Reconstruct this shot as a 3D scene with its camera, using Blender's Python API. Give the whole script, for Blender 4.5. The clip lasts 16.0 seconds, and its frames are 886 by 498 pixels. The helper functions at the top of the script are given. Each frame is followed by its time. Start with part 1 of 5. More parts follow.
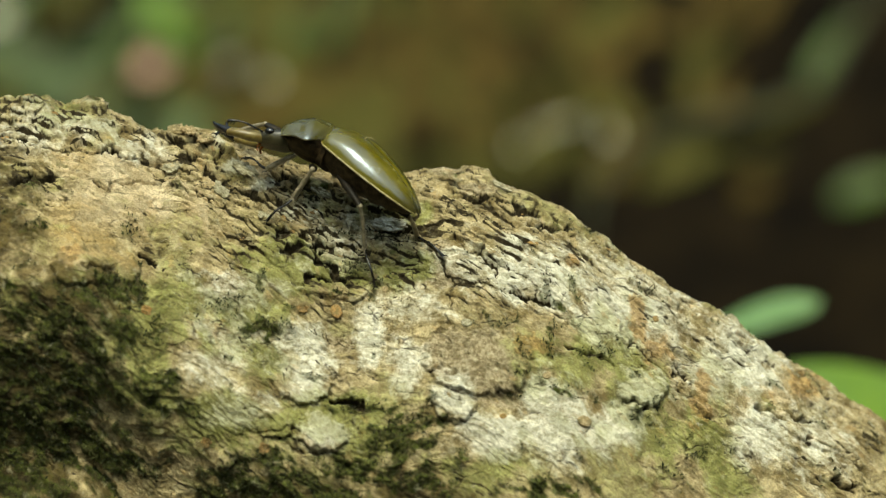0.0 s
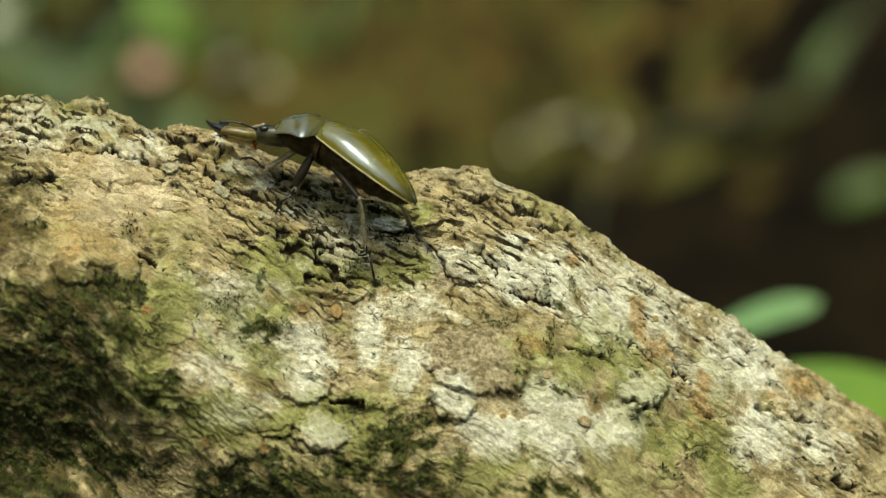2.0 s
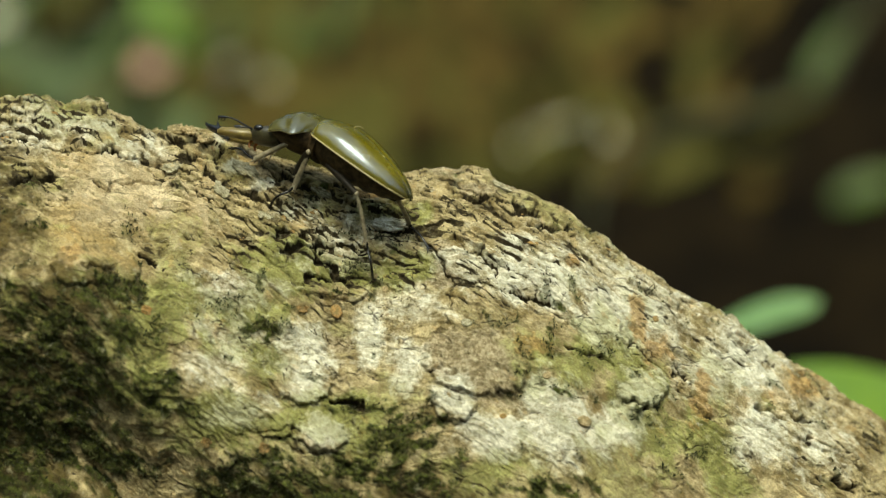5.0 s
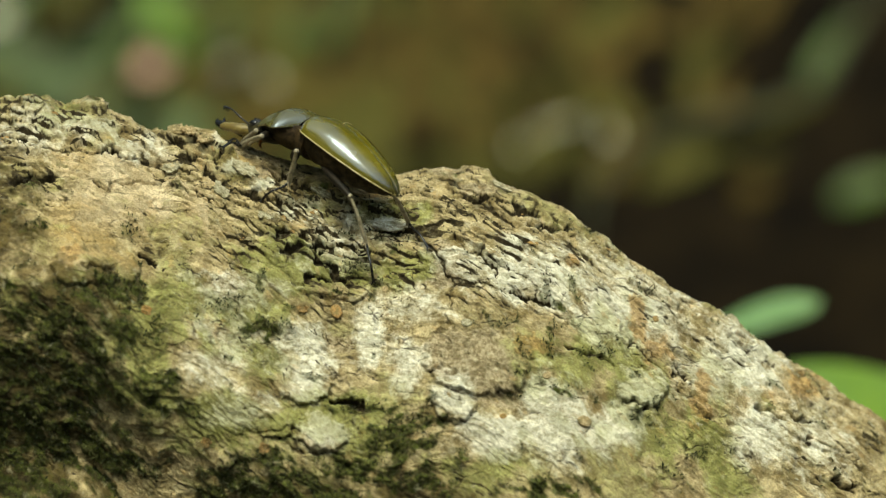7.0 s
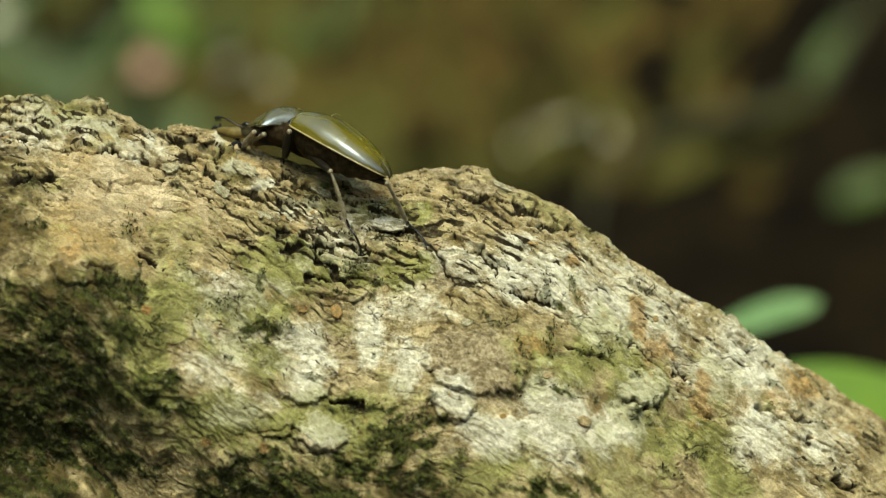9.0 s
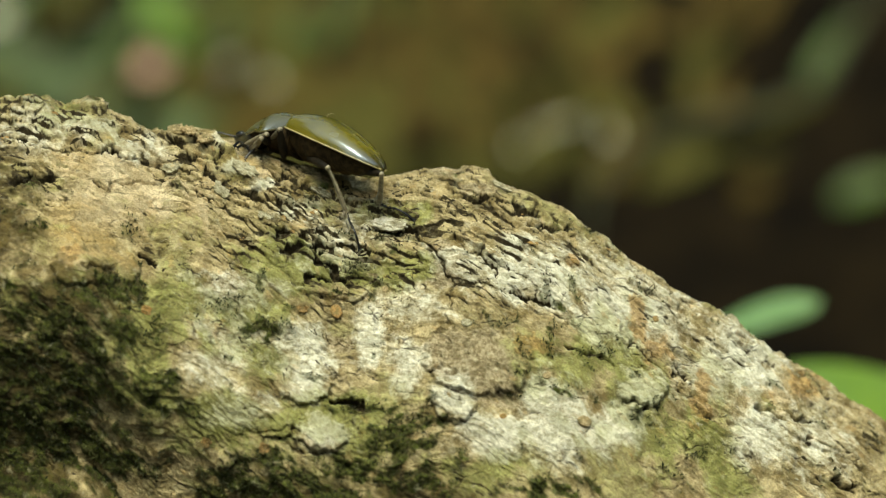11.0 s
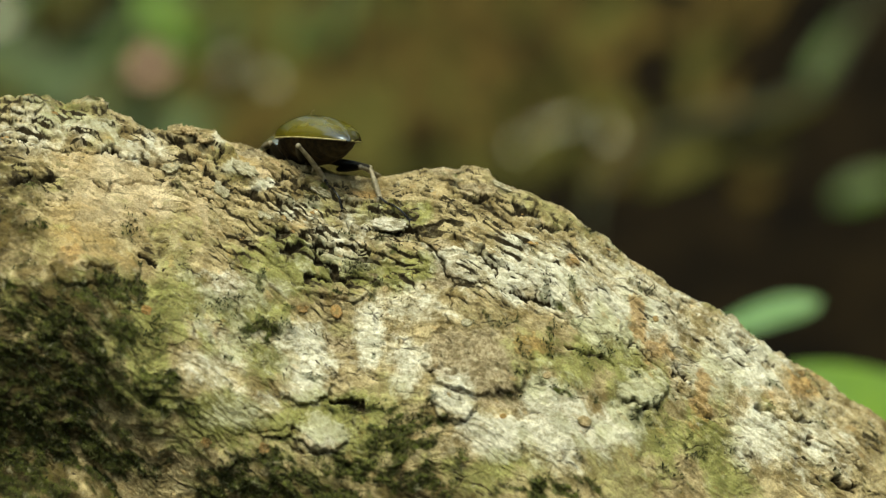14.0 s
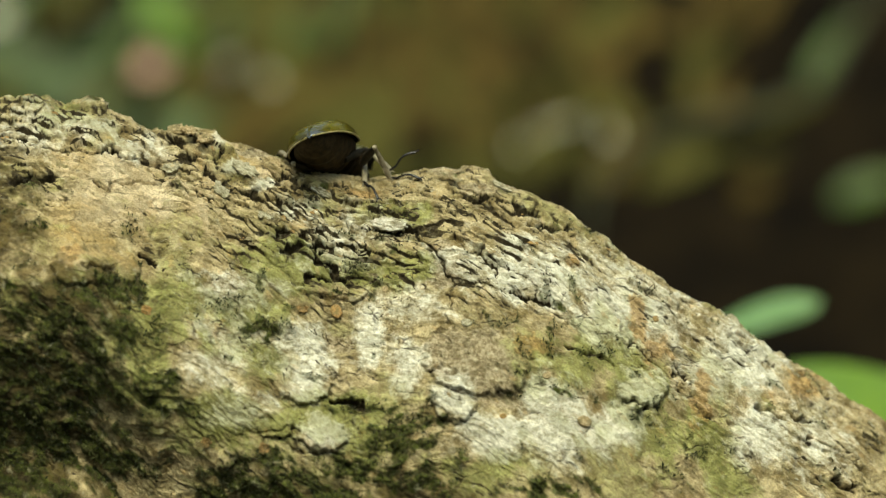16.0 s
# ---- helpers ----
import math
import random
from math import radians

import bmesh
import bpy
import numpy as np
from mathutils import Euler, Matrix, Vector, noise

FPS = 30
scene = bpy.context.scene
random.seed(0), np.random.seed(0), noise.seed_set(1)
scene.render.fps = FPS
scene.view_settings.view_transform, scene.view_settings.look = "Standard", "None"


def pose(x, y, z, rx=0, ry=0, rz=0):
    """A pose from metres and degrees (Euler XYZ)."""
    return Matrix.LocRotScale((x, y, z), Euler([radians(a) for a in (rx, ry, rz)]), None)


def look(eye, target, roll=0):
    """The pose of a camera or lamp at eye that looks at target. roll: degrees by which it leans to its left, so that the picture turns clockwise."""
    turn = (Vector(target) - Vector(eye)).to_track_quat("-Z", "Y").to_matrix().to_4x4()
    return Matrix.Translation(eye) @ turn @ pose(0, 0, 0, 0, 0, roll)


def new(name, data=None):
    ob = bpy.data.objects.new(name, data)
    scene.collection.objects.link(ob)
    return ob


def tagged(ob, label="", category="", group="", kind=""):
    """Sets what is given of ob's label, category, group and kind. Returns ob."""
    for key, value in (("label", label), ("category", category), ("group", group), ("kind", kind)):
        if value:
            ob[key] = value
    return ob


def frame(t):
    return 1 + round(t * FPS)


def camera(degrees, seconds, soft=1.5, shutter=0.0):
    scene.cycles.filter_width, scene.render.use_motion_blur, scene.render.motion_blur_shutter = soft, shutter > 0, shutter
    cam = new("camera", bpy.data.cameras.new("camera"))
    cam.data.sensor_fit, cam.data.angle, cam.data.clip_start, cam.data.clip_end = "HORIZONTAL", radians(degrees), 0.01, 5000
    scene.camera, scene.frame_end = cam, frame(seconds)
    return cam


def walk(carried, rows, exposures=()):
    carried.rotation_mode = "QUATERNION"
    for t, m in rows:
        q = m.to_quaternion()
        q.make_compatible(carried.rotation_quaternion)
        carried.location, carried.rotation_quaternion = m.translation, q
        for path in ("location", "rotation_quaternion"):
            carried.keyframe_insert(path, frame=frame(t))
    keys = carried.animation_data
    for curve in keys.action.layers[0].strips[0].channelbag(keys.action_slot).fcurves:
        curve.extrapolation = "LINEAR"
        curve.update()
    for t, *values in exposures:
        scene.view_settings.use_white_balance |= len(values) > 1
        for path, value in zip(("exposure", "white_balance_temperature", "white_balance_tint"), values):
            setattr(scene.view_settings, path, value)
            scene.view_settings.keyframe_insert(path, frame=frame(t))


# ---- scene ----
# The camera stands still on a tripod, level with the crown of the log.
Z0 = 0.24
EYE = 0.714
MM = 0.001
cam = camera(15.0, 16.0, soft=1.3)
cam.data.dof.use_dof = True
cam.data.dof.focus_distance = 0.709
cam.data.dof.aperture_fstop = 9.0
cam.data.dof.aperture_blades = 0
STAND = look((0, -EYE, Z0), (0, 0, Z0))
walk(cam, [(0.0, STAND), (16.0, STAND)], exposures=[(0.0, 1.77, 8800, -6), (16.0, 1.77, 8800, -6)])

# ---- light: soft daylight that falls through a gap in the added canopy ----
world = bpy.data.worlds.new("sky")
scene.world = world
world.use_nodes = True
wn = world.node_tree.nodes
sky = wn.new("ShaderNodeTexSky")
sky.sky_type = "NISHITA"
sky.sun_disc = False
sky.sun_elevation = radians(53)
sky.sun_rotation = radians(185)
world.node_tree.links.new(sky.outputs[0], wn["Background"].inputs[0])
wn["Background"].inputs[1].default_value = 0.14
sun = new("sun", bpy.data.lights.new("sun", "SUN"))
sun.data.energy = 0.92
sun.data.angle = radians(22)
sun.data.color = (0.94, 0.98, 1.0)
sun.matrix_world = look((-0.06, -0.74, 1.0), (0, 0, 0))


# ---- node helpers ----
class Nodes:
    def __init__(self, name):
        self.m = bpy.data.materials.new(name)
        self.m.use_nodes = True
        self.t = self.m.node_tree
        self.bsdf = self.t.nodes["Principled BSDF"]

    def add(self, kind, ins=(), operation="", attribute=""):
        n = self.t.nodes.new(kind)
        if operation:
            n.operation = operation
        if attribute:
            n.attribute_name = attribute
        for k, v in dict(ins).items():
            self.set(n.inputs[k], v)
        return n

    def set(self, socket, v):
        if isinstance(v, bpy.types.NodeSocket):
            self.t.links.new(v, socket)
        else:
            socket.default_value = v

    def coords(self):
        return self.t.nodes.new("ShaderNodeTexCoord").outputs["Object"]

    def noise(self, scale, detail=4.0, rough=0.6, vec=None, stretch=None):
        v = vec or self.coords()
        if stretch:
            v = self.add("ShaderNodeVectorMath", {0: v, 1: stretch}, operation="MULTIPLY").outputs[0]
        return self.add("ShaderNodeTexNoise", {"Vector": v, "Scale": scale, "Detail": detail, "Roughness": rough}).outputs[0]

    def ramp(self, fac, lo, hi, a=0.0, b=1.0):
        n = self.add("ShaderNodeMapRange", {0: fac, 1: lo, 2: hi, 3: a, 4: b})
        n.interpolation_type = "SMOOTHSTEP"
        return n.outputs[0]

    def math(self, op, a, b=0.0):
        return self.add("ShaderNodeMath", {0: a, 1: b}, operation=op).outputs[0]

    def mix(self, fac, a, b, blend="MIX"):
        n = self.add("ShaderNodeMix")
        n.data_type, n.blend_type = "RGBA", blend
        self.set(n.inputs[0], fac)
        for i, v in ((6, a), (7, b)):
            self.set(n.inputs[i], v if isinstance(v, bpy.types.NodeSocket) else (*v, 1.0))
        return n.outputs[2]

    def attr(self, name):
        return self.add("ShaderNodeAttribute", attribute=name).outputs["Fac"]

    def rnd(self):
        return self.t.nodes.new("ShaderNodeObjectInfo").outputs["Random"]

    def bump(self, height, strength, dist):
        n = self.add("ShaderNodeBump", {"Strength": strength, "Distance": dist, "Height": height})
        self.t.links.new(n.outputs[0], self.bsdf.inputs["Normal"])

    def done(self, color, rough=0.8, **more):
        self.set(self.bsdf.inputs["Base Color"], color if isinstance(color, bpy.types.NodeSocket) else (*color, 1.0))
        self.set(self.bsdf.inputs["Roughness"], rough)
        for k, v in more.items():
            self.set(self.bsdf.inputs[k.replace("_", " ")], v)
        return self.m


def bark_material():
    n = Nodes("weathered_bark")
    c = n.coords()
    fine = n.noise(900, 5, 0.7, c)
    grit = n.noise(2600, 4, 0.65, c)
    mid = n.noise(220, 5, 0.65, c)
    wide = n.noise(60, 4, 0.6, c)
    ragged = n.math("ADD", n.math("MULTIPLY", mid, 0.45), n.math("ADD", n.math("MULTIPLY", fine, 0.35), n.math("MULTIPLY", grit, 0.2)))

    def mask(name, k=1.1, lo=0.30, hi=0.62):
        """The outline of a growth or a painted blotch, frayed by the grain."""
        off = n.math("MULTIPLY", n.math("SUBTRACT", ragged, 0.5), k)
        a = n.attr(name)
        return n.ramp(n.math("ADD", a, n.math("MULTIPLY", off, n.ramp(a, 0.02, 0.3))), lo, hi)
    col = n.mix(n.ramp(mid, 0.34, 0.62), (0.18, 0.128, 0.050), (0.50, 0.40, 0.215))
    col = n.mix(n.ramp(wide, 0.45, 0.72, 0.0, 0.5), col, (0.33, 0.285, 0.125))
    tanned = mask("tan", 1.3, 0.12, 0.9)
    col = n.mix(tanned, col, n.mix(n.ramp(wide, 0.35, 0.65), (0.35, 0.24, 0.09), (0.58, 0.465, 0.285)))
    col = n.mix(mask("brown", 1.0, 0.3, 0.8), col, n.mix(n.ramp(fine, 0.35, 0.65), (0.22, 0.165, 0.085), (0.42, 0.345, 0.21)))
    col = n.mix(mask("algae", 1.8, 0.12, 0.95), col, n.mix(n.ramp(mid, 0.3, 0.7), (0.13, 0.130, 0.032), (0.34, 0.33, 0.115)))
    pale = mask("lichen", 1.3, 0.12, 0.92)
    col = n.mix(pale, col, n.mix(n.ramp(fine, 0.25, 0.7), (0.41, 0.38, 0.25), (0.68, 0.65, 0.515)))
    col = n.mix(n.math("MULTIPLY", pale, n.math("MULTIPLY", mask("algae", 2.2, 0.15, 0.9), 0.5)), col, (0.27, 0.27, 0.085))
    col = n.mix(n.math("MULTIPLY", mask("rust", 2.2, 0.3, 0.95), 0.75), col, n.mix(n.ramp(fine, 0.35, 0.65), (0.26, 0.14, 0.042), (0.46, 0.29, 0.11)))
    # Dark brown bark, with the shade of the log's underside painted in.
    col = n.mix(mask("bark_shade", 1.4, 0.2, 0.9), col, n.mix(n.ramp(mid, 0.35, 0.65), (0.024, 0.015, 0.004), (0.105, 0.075, 0.022)))
    col = n.mix(mask("moss", 2.0, 0.18, 0.95), col, n.mix(n.ramp(fine, 0.35, 0.7), (0.014, 0.021, 0.002), (0.078, 0.092, 0.014)))
    # Dirt in the cracks, and shade painted under bark edges and in hollows.
    col = n.mix(mask("dirt_shade", 1.0, 0.22, 0.70), col, (0.024, 0.016, 0.006))
    bare = n.ramp(pale, 0.0, 1.0, 1.0, 0.25)
    col = n.mix(n.math("MULTIPLY", bare, n.ramp(fine, 0.34, 0.54, 0.42, 0.0)), col, (0.085, 0.066, 0.024))
    col = n.mix(n.math("MULTIPLY", bare, n.ramp(grit, 0.36, 0.56, 0.40, 0.0)), col, (0.10, 0.080, 0.032))
    col = n.mix(n.ramp(n.noise(420, 3, 0.6, c), 0.58, 0.74, 0.0, 0.3), col, (0.57, 0.53, 0.35))
    h = n.math("ADD", n.math("MULTIPLY", fine, 0.6), n.math("MULTIPLY", grit, 0.9))
    # thin scales with crisp broken edges
    warp = n.add("ShaderNodeVectorMath", {0: c, 1: (1.0, 1.0, 2.4)}, operation="MULTIPLY").outputs[0]
    jolt = n.add("ShaderNodeTexNoise", {"Vector": c, "Scale": 420.0, "Detail": 4.0}).outputs[1]
    jolt = n.add("ShaderNodeVectorMath", {0: jolt, 1: (0.0042, 0.0042, 0.0042)}, operation="MULTIPLY").outputs[0]
    warp = n.add("ShaderNodeVectorMath", {0: warp, 1: jolt}, operation="ADD").outputs[0]
    scales = n.add("ShaderNodeTexVoronoi", {"Vector": warp, "Scale": 330.0})
    tone = n.add("ShaderNodeSeparateXYZ", {0: scales.outputs["Color"]}).outputs[0]
    grey = n.add("ShaderNodeCombineXYZ", {0: n.ramp(tone, 0.0, 1.0, 0.84, 1.38), 1: n.ramp(tone, 0.0, 1.0, 0.83, 1.38), 2: n.ramp(tone, 0.0, 1.0, 0.80, 1.42)}).outputs[0]
    col = n.mix(0.8, col, grey, "MULTIPLY")
    seam = n.add("ShaderNodeTexVoronoi", {"Vector": warp, "Scale": 120.0})
    seam.feature = "DISTANCE_TO_EDGE"
    split = n.math("MULTIPLY", n.ramp(seam.outputs["Distance"], 0.0, 0.075, 1.0, 0.0), n.ramp(n.noise(150, 4, 0.65, c), 0.50, 0.66))
    col = n.mix(n.math("MULTIPLY", split, n.ramp(tanned, 0.2, 0.8, 0.75, 0.1)), col, (0.05, 0.034, 0.014))
    h = n.math("SUBTRACT", n.math("ADD", h, n.math("MULTIPLY", tone, 0.8)), n.math("MULTIPLY", split, 0.8))
    n.bump(h, 0.85, 0.0006)
    return n.done(col, 0.86, Specular_IOR_Level=0.25)


def flake_material(name, dark, light, rough=0.85):
    n = Nodes(name)
    c = n.coords()
    r = n.rnd()
    shift = n.add("ShaderNodeVectorMath", {0: c, 1: (0, 0, 0)}, operation="ADD")
    comb = n.add("ShaderNodeCombineXYZ", {0: n.math("MULTIPLY", r, 40.0), 1: r, 2: 0.0})
    n.t.links.new(comb.outputs[0], shift.inputs[1])
    v = shift.outputs[0]
    f = n.noise(5.0, 5, 0.7, v)
    g = n.noise(1.6, 4, 0.6, v)
    col = n.mix(n.ramp(f, 0.35, 0.65), dark, light)
    col = n.mix(n.ramp(g, 0.42, 0.62, 0.0, 0.7), col, (0.15, 0.125, 0.05))
    col = n.mix(n.math("MULTIPLY", r, 0.45), col, (0.16, 0.125, 0.06))
    n.bump(f, 0.6, 0.0004)
    return n.done(col, rough, Specular_IOR_Level=0.25)


def plain_material(name, a, b, scale, rough=0.7, bump=0.3, dist=0.0005, lo=0.35, hi=0.65, **more):
    n = Nodes(name)
    f = n.noise(scale, 5, 0.62)
    n.bump(f, bump, dist)
    return n.done(n.mix(n.ramp(f, lo, hi), a, b), rough, **more)


def leaf_material(name, a, b, rough=0.45, glow=0.15, gloss=0.3, vary=0.6):
    n = Nodes(name)
    f = n.noise(40, 4, 0.6)
    col = n.mix(n.ramp(f, 0.3, 0.7), a, b)
    r = n.rnd()
    col = n.mix(n.math("MULTIPLY", r, vary), col, tuple(x * 0.35 for x in a))
    n.bump(n.noise(260, 3, 0.5), 0.25, 0.0006)
    m = n.done(col, rough, Specular_IOR_Level=gloss)
    n.set(n.bsdf.inputs["Transmission Weight"], 0.0)
    tr = n.add("ShaderNodeBsdfTranslucent")
    n.set(tr.inputs[0], col)
    ms = n.add("ShaderNodeMixShader", {0: glow})
    n.t.links.new(n.bsdf.outputs[0], ms.inputs[1])
    n.t.links.new(tr.outputs[0], ms.inputs[2])
    n.t.links.new(ms.outputs[0], n.t.nodes["Material Output"].inputs[0])
    return m


def shell_material(name, a, b, dark, rough, metal, coat, span):
    """Polished wing-case: olive gold, darker towards the tip."""
    n = Nodes(name)
    c = n.coords()
    f = n.noise(120, 3, 0.5, c)
    col = n.mix(n.ramp(f, 0.25, 0.75), a, b)
    x = n.add("ShaderNodeSeparateXYZ", {0: c}).outputs[0]
    col = n.mix(n.ramp(x, span[0], span[1], 0.75, 0.0), col, dark)
    relief = n.math("ADD", n.math("MULTIPLY", n.noise(190, 2, 0.5, c), 1.0), n.math("MULTIPLY", n.noise(1500, 3, 0.6, c), 0.10))
    n.bump(relief, 0.35, 0.0010)
    n.set(n.bsdf.inputs["Coat Weight"], coat)
    n.set(n.bsdf.inputs["Coat Roughness"], 0.20)
    n.set(n.bsdf.inputs["Specular Tint"], (0.52, 0.72, 1.0, 1.0))
    n.set(n.bsdf.inputs["Specular IOR Level"], 0.85)
    return n.done(col, n.ramp(f, 0.3, 0.7, rough - 0.05, rough + 0.06), Metallic=metal)


BARK = bark_material()
PALE_FLAKE = flake_material("pale_flake", (0.34, 0.31, 0.19), (0.62, 0.58, 0.42))
TAN_FLAKE = flake_material("tan_flake", (0.30, 0.21, 0.10), (0.50, 0.39, 0.22))
GREY_FLAKE = flake_material("grey_flake", (0.19, 0.16, 0.085), (0.38, 0.34, 0.22))
RUST_FLAKE = flake_material("rust_flake", (0.28, 0.14, 0.045), (0.48, 0.30, 0.11))
WHITE_LICHEN = flake_material("white_lichen", (0.34, 0.31, 0.22), (0.68, 0.65, 0.53))
MOSS = plain_material("moss_green", (0.010, 0.015, 0.002), (0.042, 0.052, 0.008), 500, 0.95, 0.2, 0.0003)
ELYTRA = shell_material("olive_wing_case", (0.080, 0.066, 0.004), (0.140, 0.115, 0.010), (0.020, 0.017, 0.010), 0.22, 0.0, 0.5, (-0.0265, -0.0195))
PRONOTUM = shell_material("olive_neck_shield", (0.052, 0.045, 0.007), (0.088, 0.076, 0.018), (0.05, 0.045, 0.015), 0.26, 0.0, 0.25, (-0.004, 0.0))
RIM = plain_material("pale_shell_rim", (0.30, 0.24, 0.09), (0.42, 0.35, 0.16), 600, 0.55, 0.1)
HEAD = plain_material("dull_olive_head", (0.018, 0.016, 0.008), (0.062, 0.054, 0.024), 420, 0.4, 0.3)
UNDER = plain_material("dark_brown_underside", (0.017, 0.011, 0.005), (0.060, 0.038, 0.017), 700, 0.6, 0.25, Specular_IOR_Level=0.12)
THIGH = plain_material("dark_thigh", (0.006, 0.005, 0.003), (0.020, 0.014, 0.007), 700, 0.6, 0.2, Specular_IOR_Level=0.2)
HORN = plain_material("black_chitin", (0.006, 0.006, 0.006), (0.016, 0.014, 0.012), 900, 0.25, 0.15)
SHANK = plain_material("grey_brown_shank", (0.16, 0.132, 0.080), (0.30, 0.255, 0.165), 800, 0.42, 0.3)
OCHRE = plain_material("ochre_chitin", (0.13, 0.09, 0.024), (0.25, 0.19, 0.06), 500, 0.35, 0.2)
ORANGE = plain_material("orange_palp", (0.25, 0.07, 0.015), (0.42, 0.15, 0.03), 900, 0.4, 0.2)
GLASSY = plain_material("black_eye", (0.008, 0.008, 0.008), (0.015, 0.014, 0.012), 900, 0.08, 0.05)
# Near black: the shade of the hollow bank is put into the soil's colour.
SHADED_SOIL = plain_material("shaded_forest_soil", (0.002, 0.0013, 0.0006), (0.011, 0.007, 0.0026), 14, 0.95, 0.8, 0.02, Specular_IOR_Level=0.08)
GREEN_LEAF = leaf_material("green_leaf", (0.036, 0.070, 0.008), (0.076, 0.130, 0.015), 0.5)
BRIGHT_LEAF = leaf_material("bright_green_leaf", (0.14, 0.26, 0.035), (0.20, 0.34, 0.05), 0.42, glow=0.3, vary=0.15)
WAXY_LEAF = leaf_material("waxy_pale_leaf", (0.13, 0.25, 0.09), (0.22, 0.36, 0.15), 0.3, glow=0.2, vary=0.1)
DRY_LEAF = leaf_material("dry_brown_leaf", (0.074, 0.048, 0.012), (0.132, 0.092, 0.026), 0.8, gloss=0.08)
OLIVE_LEAF = leaf_material("olive_leaf", (0.066, 0.061, 0.013), (0.128, 0.117, 0.032), 0.8, gloss=0.08)
# Pink and pale tones are raised so scraps stand in for blurred light spots.
PINK_LEAF = leaf_material("pinkish_dry_leaf", (0.62, 0.36, 0.24), (0.75, 0.50, 0.36), 0.6)
PALE_LEAF = leaf_material("pale_dry_leaf", (0.55, 0.54, 0.36), (0.75, 0.74, 0.55), 0.6)
ROOT = plain_material("pale_root_bark", (0.030, 0.031, 0.012), (0.068, 0.066, 0.027), 60, 0.85, 0.5, 0.003)


# ---- mesh helpers ----
def mesh_of(bm, name, material, smooth=True):
    bmesh.ops.recalc_face_normals(bm, faces=bm.faces)
    me = bpy.data.meshes.new(name)
    bm.to_mesh(me)
    bm.free()
    me.materials.append(material)
    if smooth:
        me.polygons.foreach_set("use_smooth", [True] * len(me.polygons))
        me.set_sharp_from_angle(angle=radians(52))
    return me


def part(name, bm, material, parent, label=""):
    ob = new(name, mesh_of(bm, name, material) if isinstance(bm, bmesh.types.BMesh) else bm)
    ob.parent = parent
    return tagged(ob, label)


def smooth01(x, a, b):
    t = np.clip((x - a) / (b - a), 0, 1)
    return t * t * (3 - 2 * t)


def curve_through(pts, n):
    """n points on a smooth line through pts."""
    p = np.array([pts[0], *pts, pts[-1]], float)
    out = []
    for i in range(n):
        s = i / (n - 1) * (len(pts) - 1)
        k = min(int(s), len(pts) - 2)
        t = s - k
        a, b, c, d = p[k], p[k + 1], p[k + 2], p[k + 3]
        out.append(0.5 * (2 * b + (c - a) * t + (2 * a - 5 * b + 4 * c - d) * t * t + (3 * b - a - 3 * c + d) * t ** 3))
    return out


def add_tube(bm, pts, radii, seg=8, flat=1.0, wob=0.0):
    """A closed tapered tube along pts; flat squeezes it across its second axis."""
    pts = [Vector(p) for p in pts]
    rings = []
    up = Vector((0.1, 0.2, 1)).normalized()
    for i, p in enumerate(pts):
        d = (pts[min(i + 1, len(pts) - 1)] - pts[max(i - 1, 0)]).normalized()
        side = d.cross(up).normalized()
        nor = side.cross(d).normalized()
        r = radii[i] * (1 + wob * (noise.noise(p * 40) if wob else 0))
        rings.append([bm.verts.new(p + side * (r * math.cos(a)) + nor * (r * flat * math.sin(a)))
                      for a in [2 * math.pi * k / seg for k in range(seg)]])
    for a, b in zip(rings, rings[1:]):
        for k in range(seg):
            bm.faces.new((a[k], a[(k + 1) % seg], b[(k + 1) % seg], b[k]))
    bm.faces.new(rings[0][::-1])
    bm.faces.new(rings[-1])
    return rings


def tube(pts, radii, seg=8, flat=1.0, n=None, wob=0.0):
    bm = bmesh.new()
    if n:
        x = np.linspace(0, len(radii) - 1, n)
        radii = list(np.interp(x, range(len(radii)), radii))
        pts = curve_through(pts, n)
    add_tube(bm, pts, radii, seg, flat, wob)
    return bm


def sheet(rows, thick, close=False):
    """A thin solid skin over a grid of points."""
    bm = bmesh.new()
    g = [[Vector(p) for p in r] for r in rows]
    nr, nc = len(g), len(g[0])
    nor = []
    for i in range(nr):
        line = []
        for j in range(nc):
            a = g[min(i + 1, nr - 1)][j] - g[max(i - 1, 0)][j]
            b = g[i][min(j + 1, nc - 1)] - g[i][max(j - 1, 0)]
            c = a.cross(b)
            line.append(c.normalized() if c.length > 1e-14 else Vector((0, 0, 0)))
        nor.append(line)
    top = [[bm.verts.new(p) for p in r] for r in g]
    low = [[bm.verts.new(g[i][j] - nor[i][j] * thick) for j in range(nc)] for i in range(nr)]
    for i in range(nr - 1):
        for j in range(nc - 1):
            bm.faces.new((top[i][j], top[i][j + 1], top[i + 1][j + 1], top[i + 1][j]))
            bm.faces.new((low[i][j], low[i + 1][j], low[i + 1][j + 1], low[i][j + 1]))
    for i in range(nr - 1):
        for j in (0, nc - 1):
            bm.faces.new((top[i][j], top[i + 1][j], low[i + 1][j], low[i][j]))
    for j in range(nc - 1):
        for i in (0, nr - 1):
            bm.faces.new((top[i][j], low[i][j], low[i][j + 1], top[i][j + 1]))
    return bm


# ---- smooth noise on arrays ----
RNG = np.random.RandomState(7)
PERM = np.tile(RNG.permutation(256), 3).astype(np.int32)
ANG = RNG.rand(256) * 2 * np.pi
GX, GY = np.cos(ANG).astype(np.float32), np.sin(ANG).astype(np.float32)
RND = RNG.rand(3, 256).astype(np.float32)


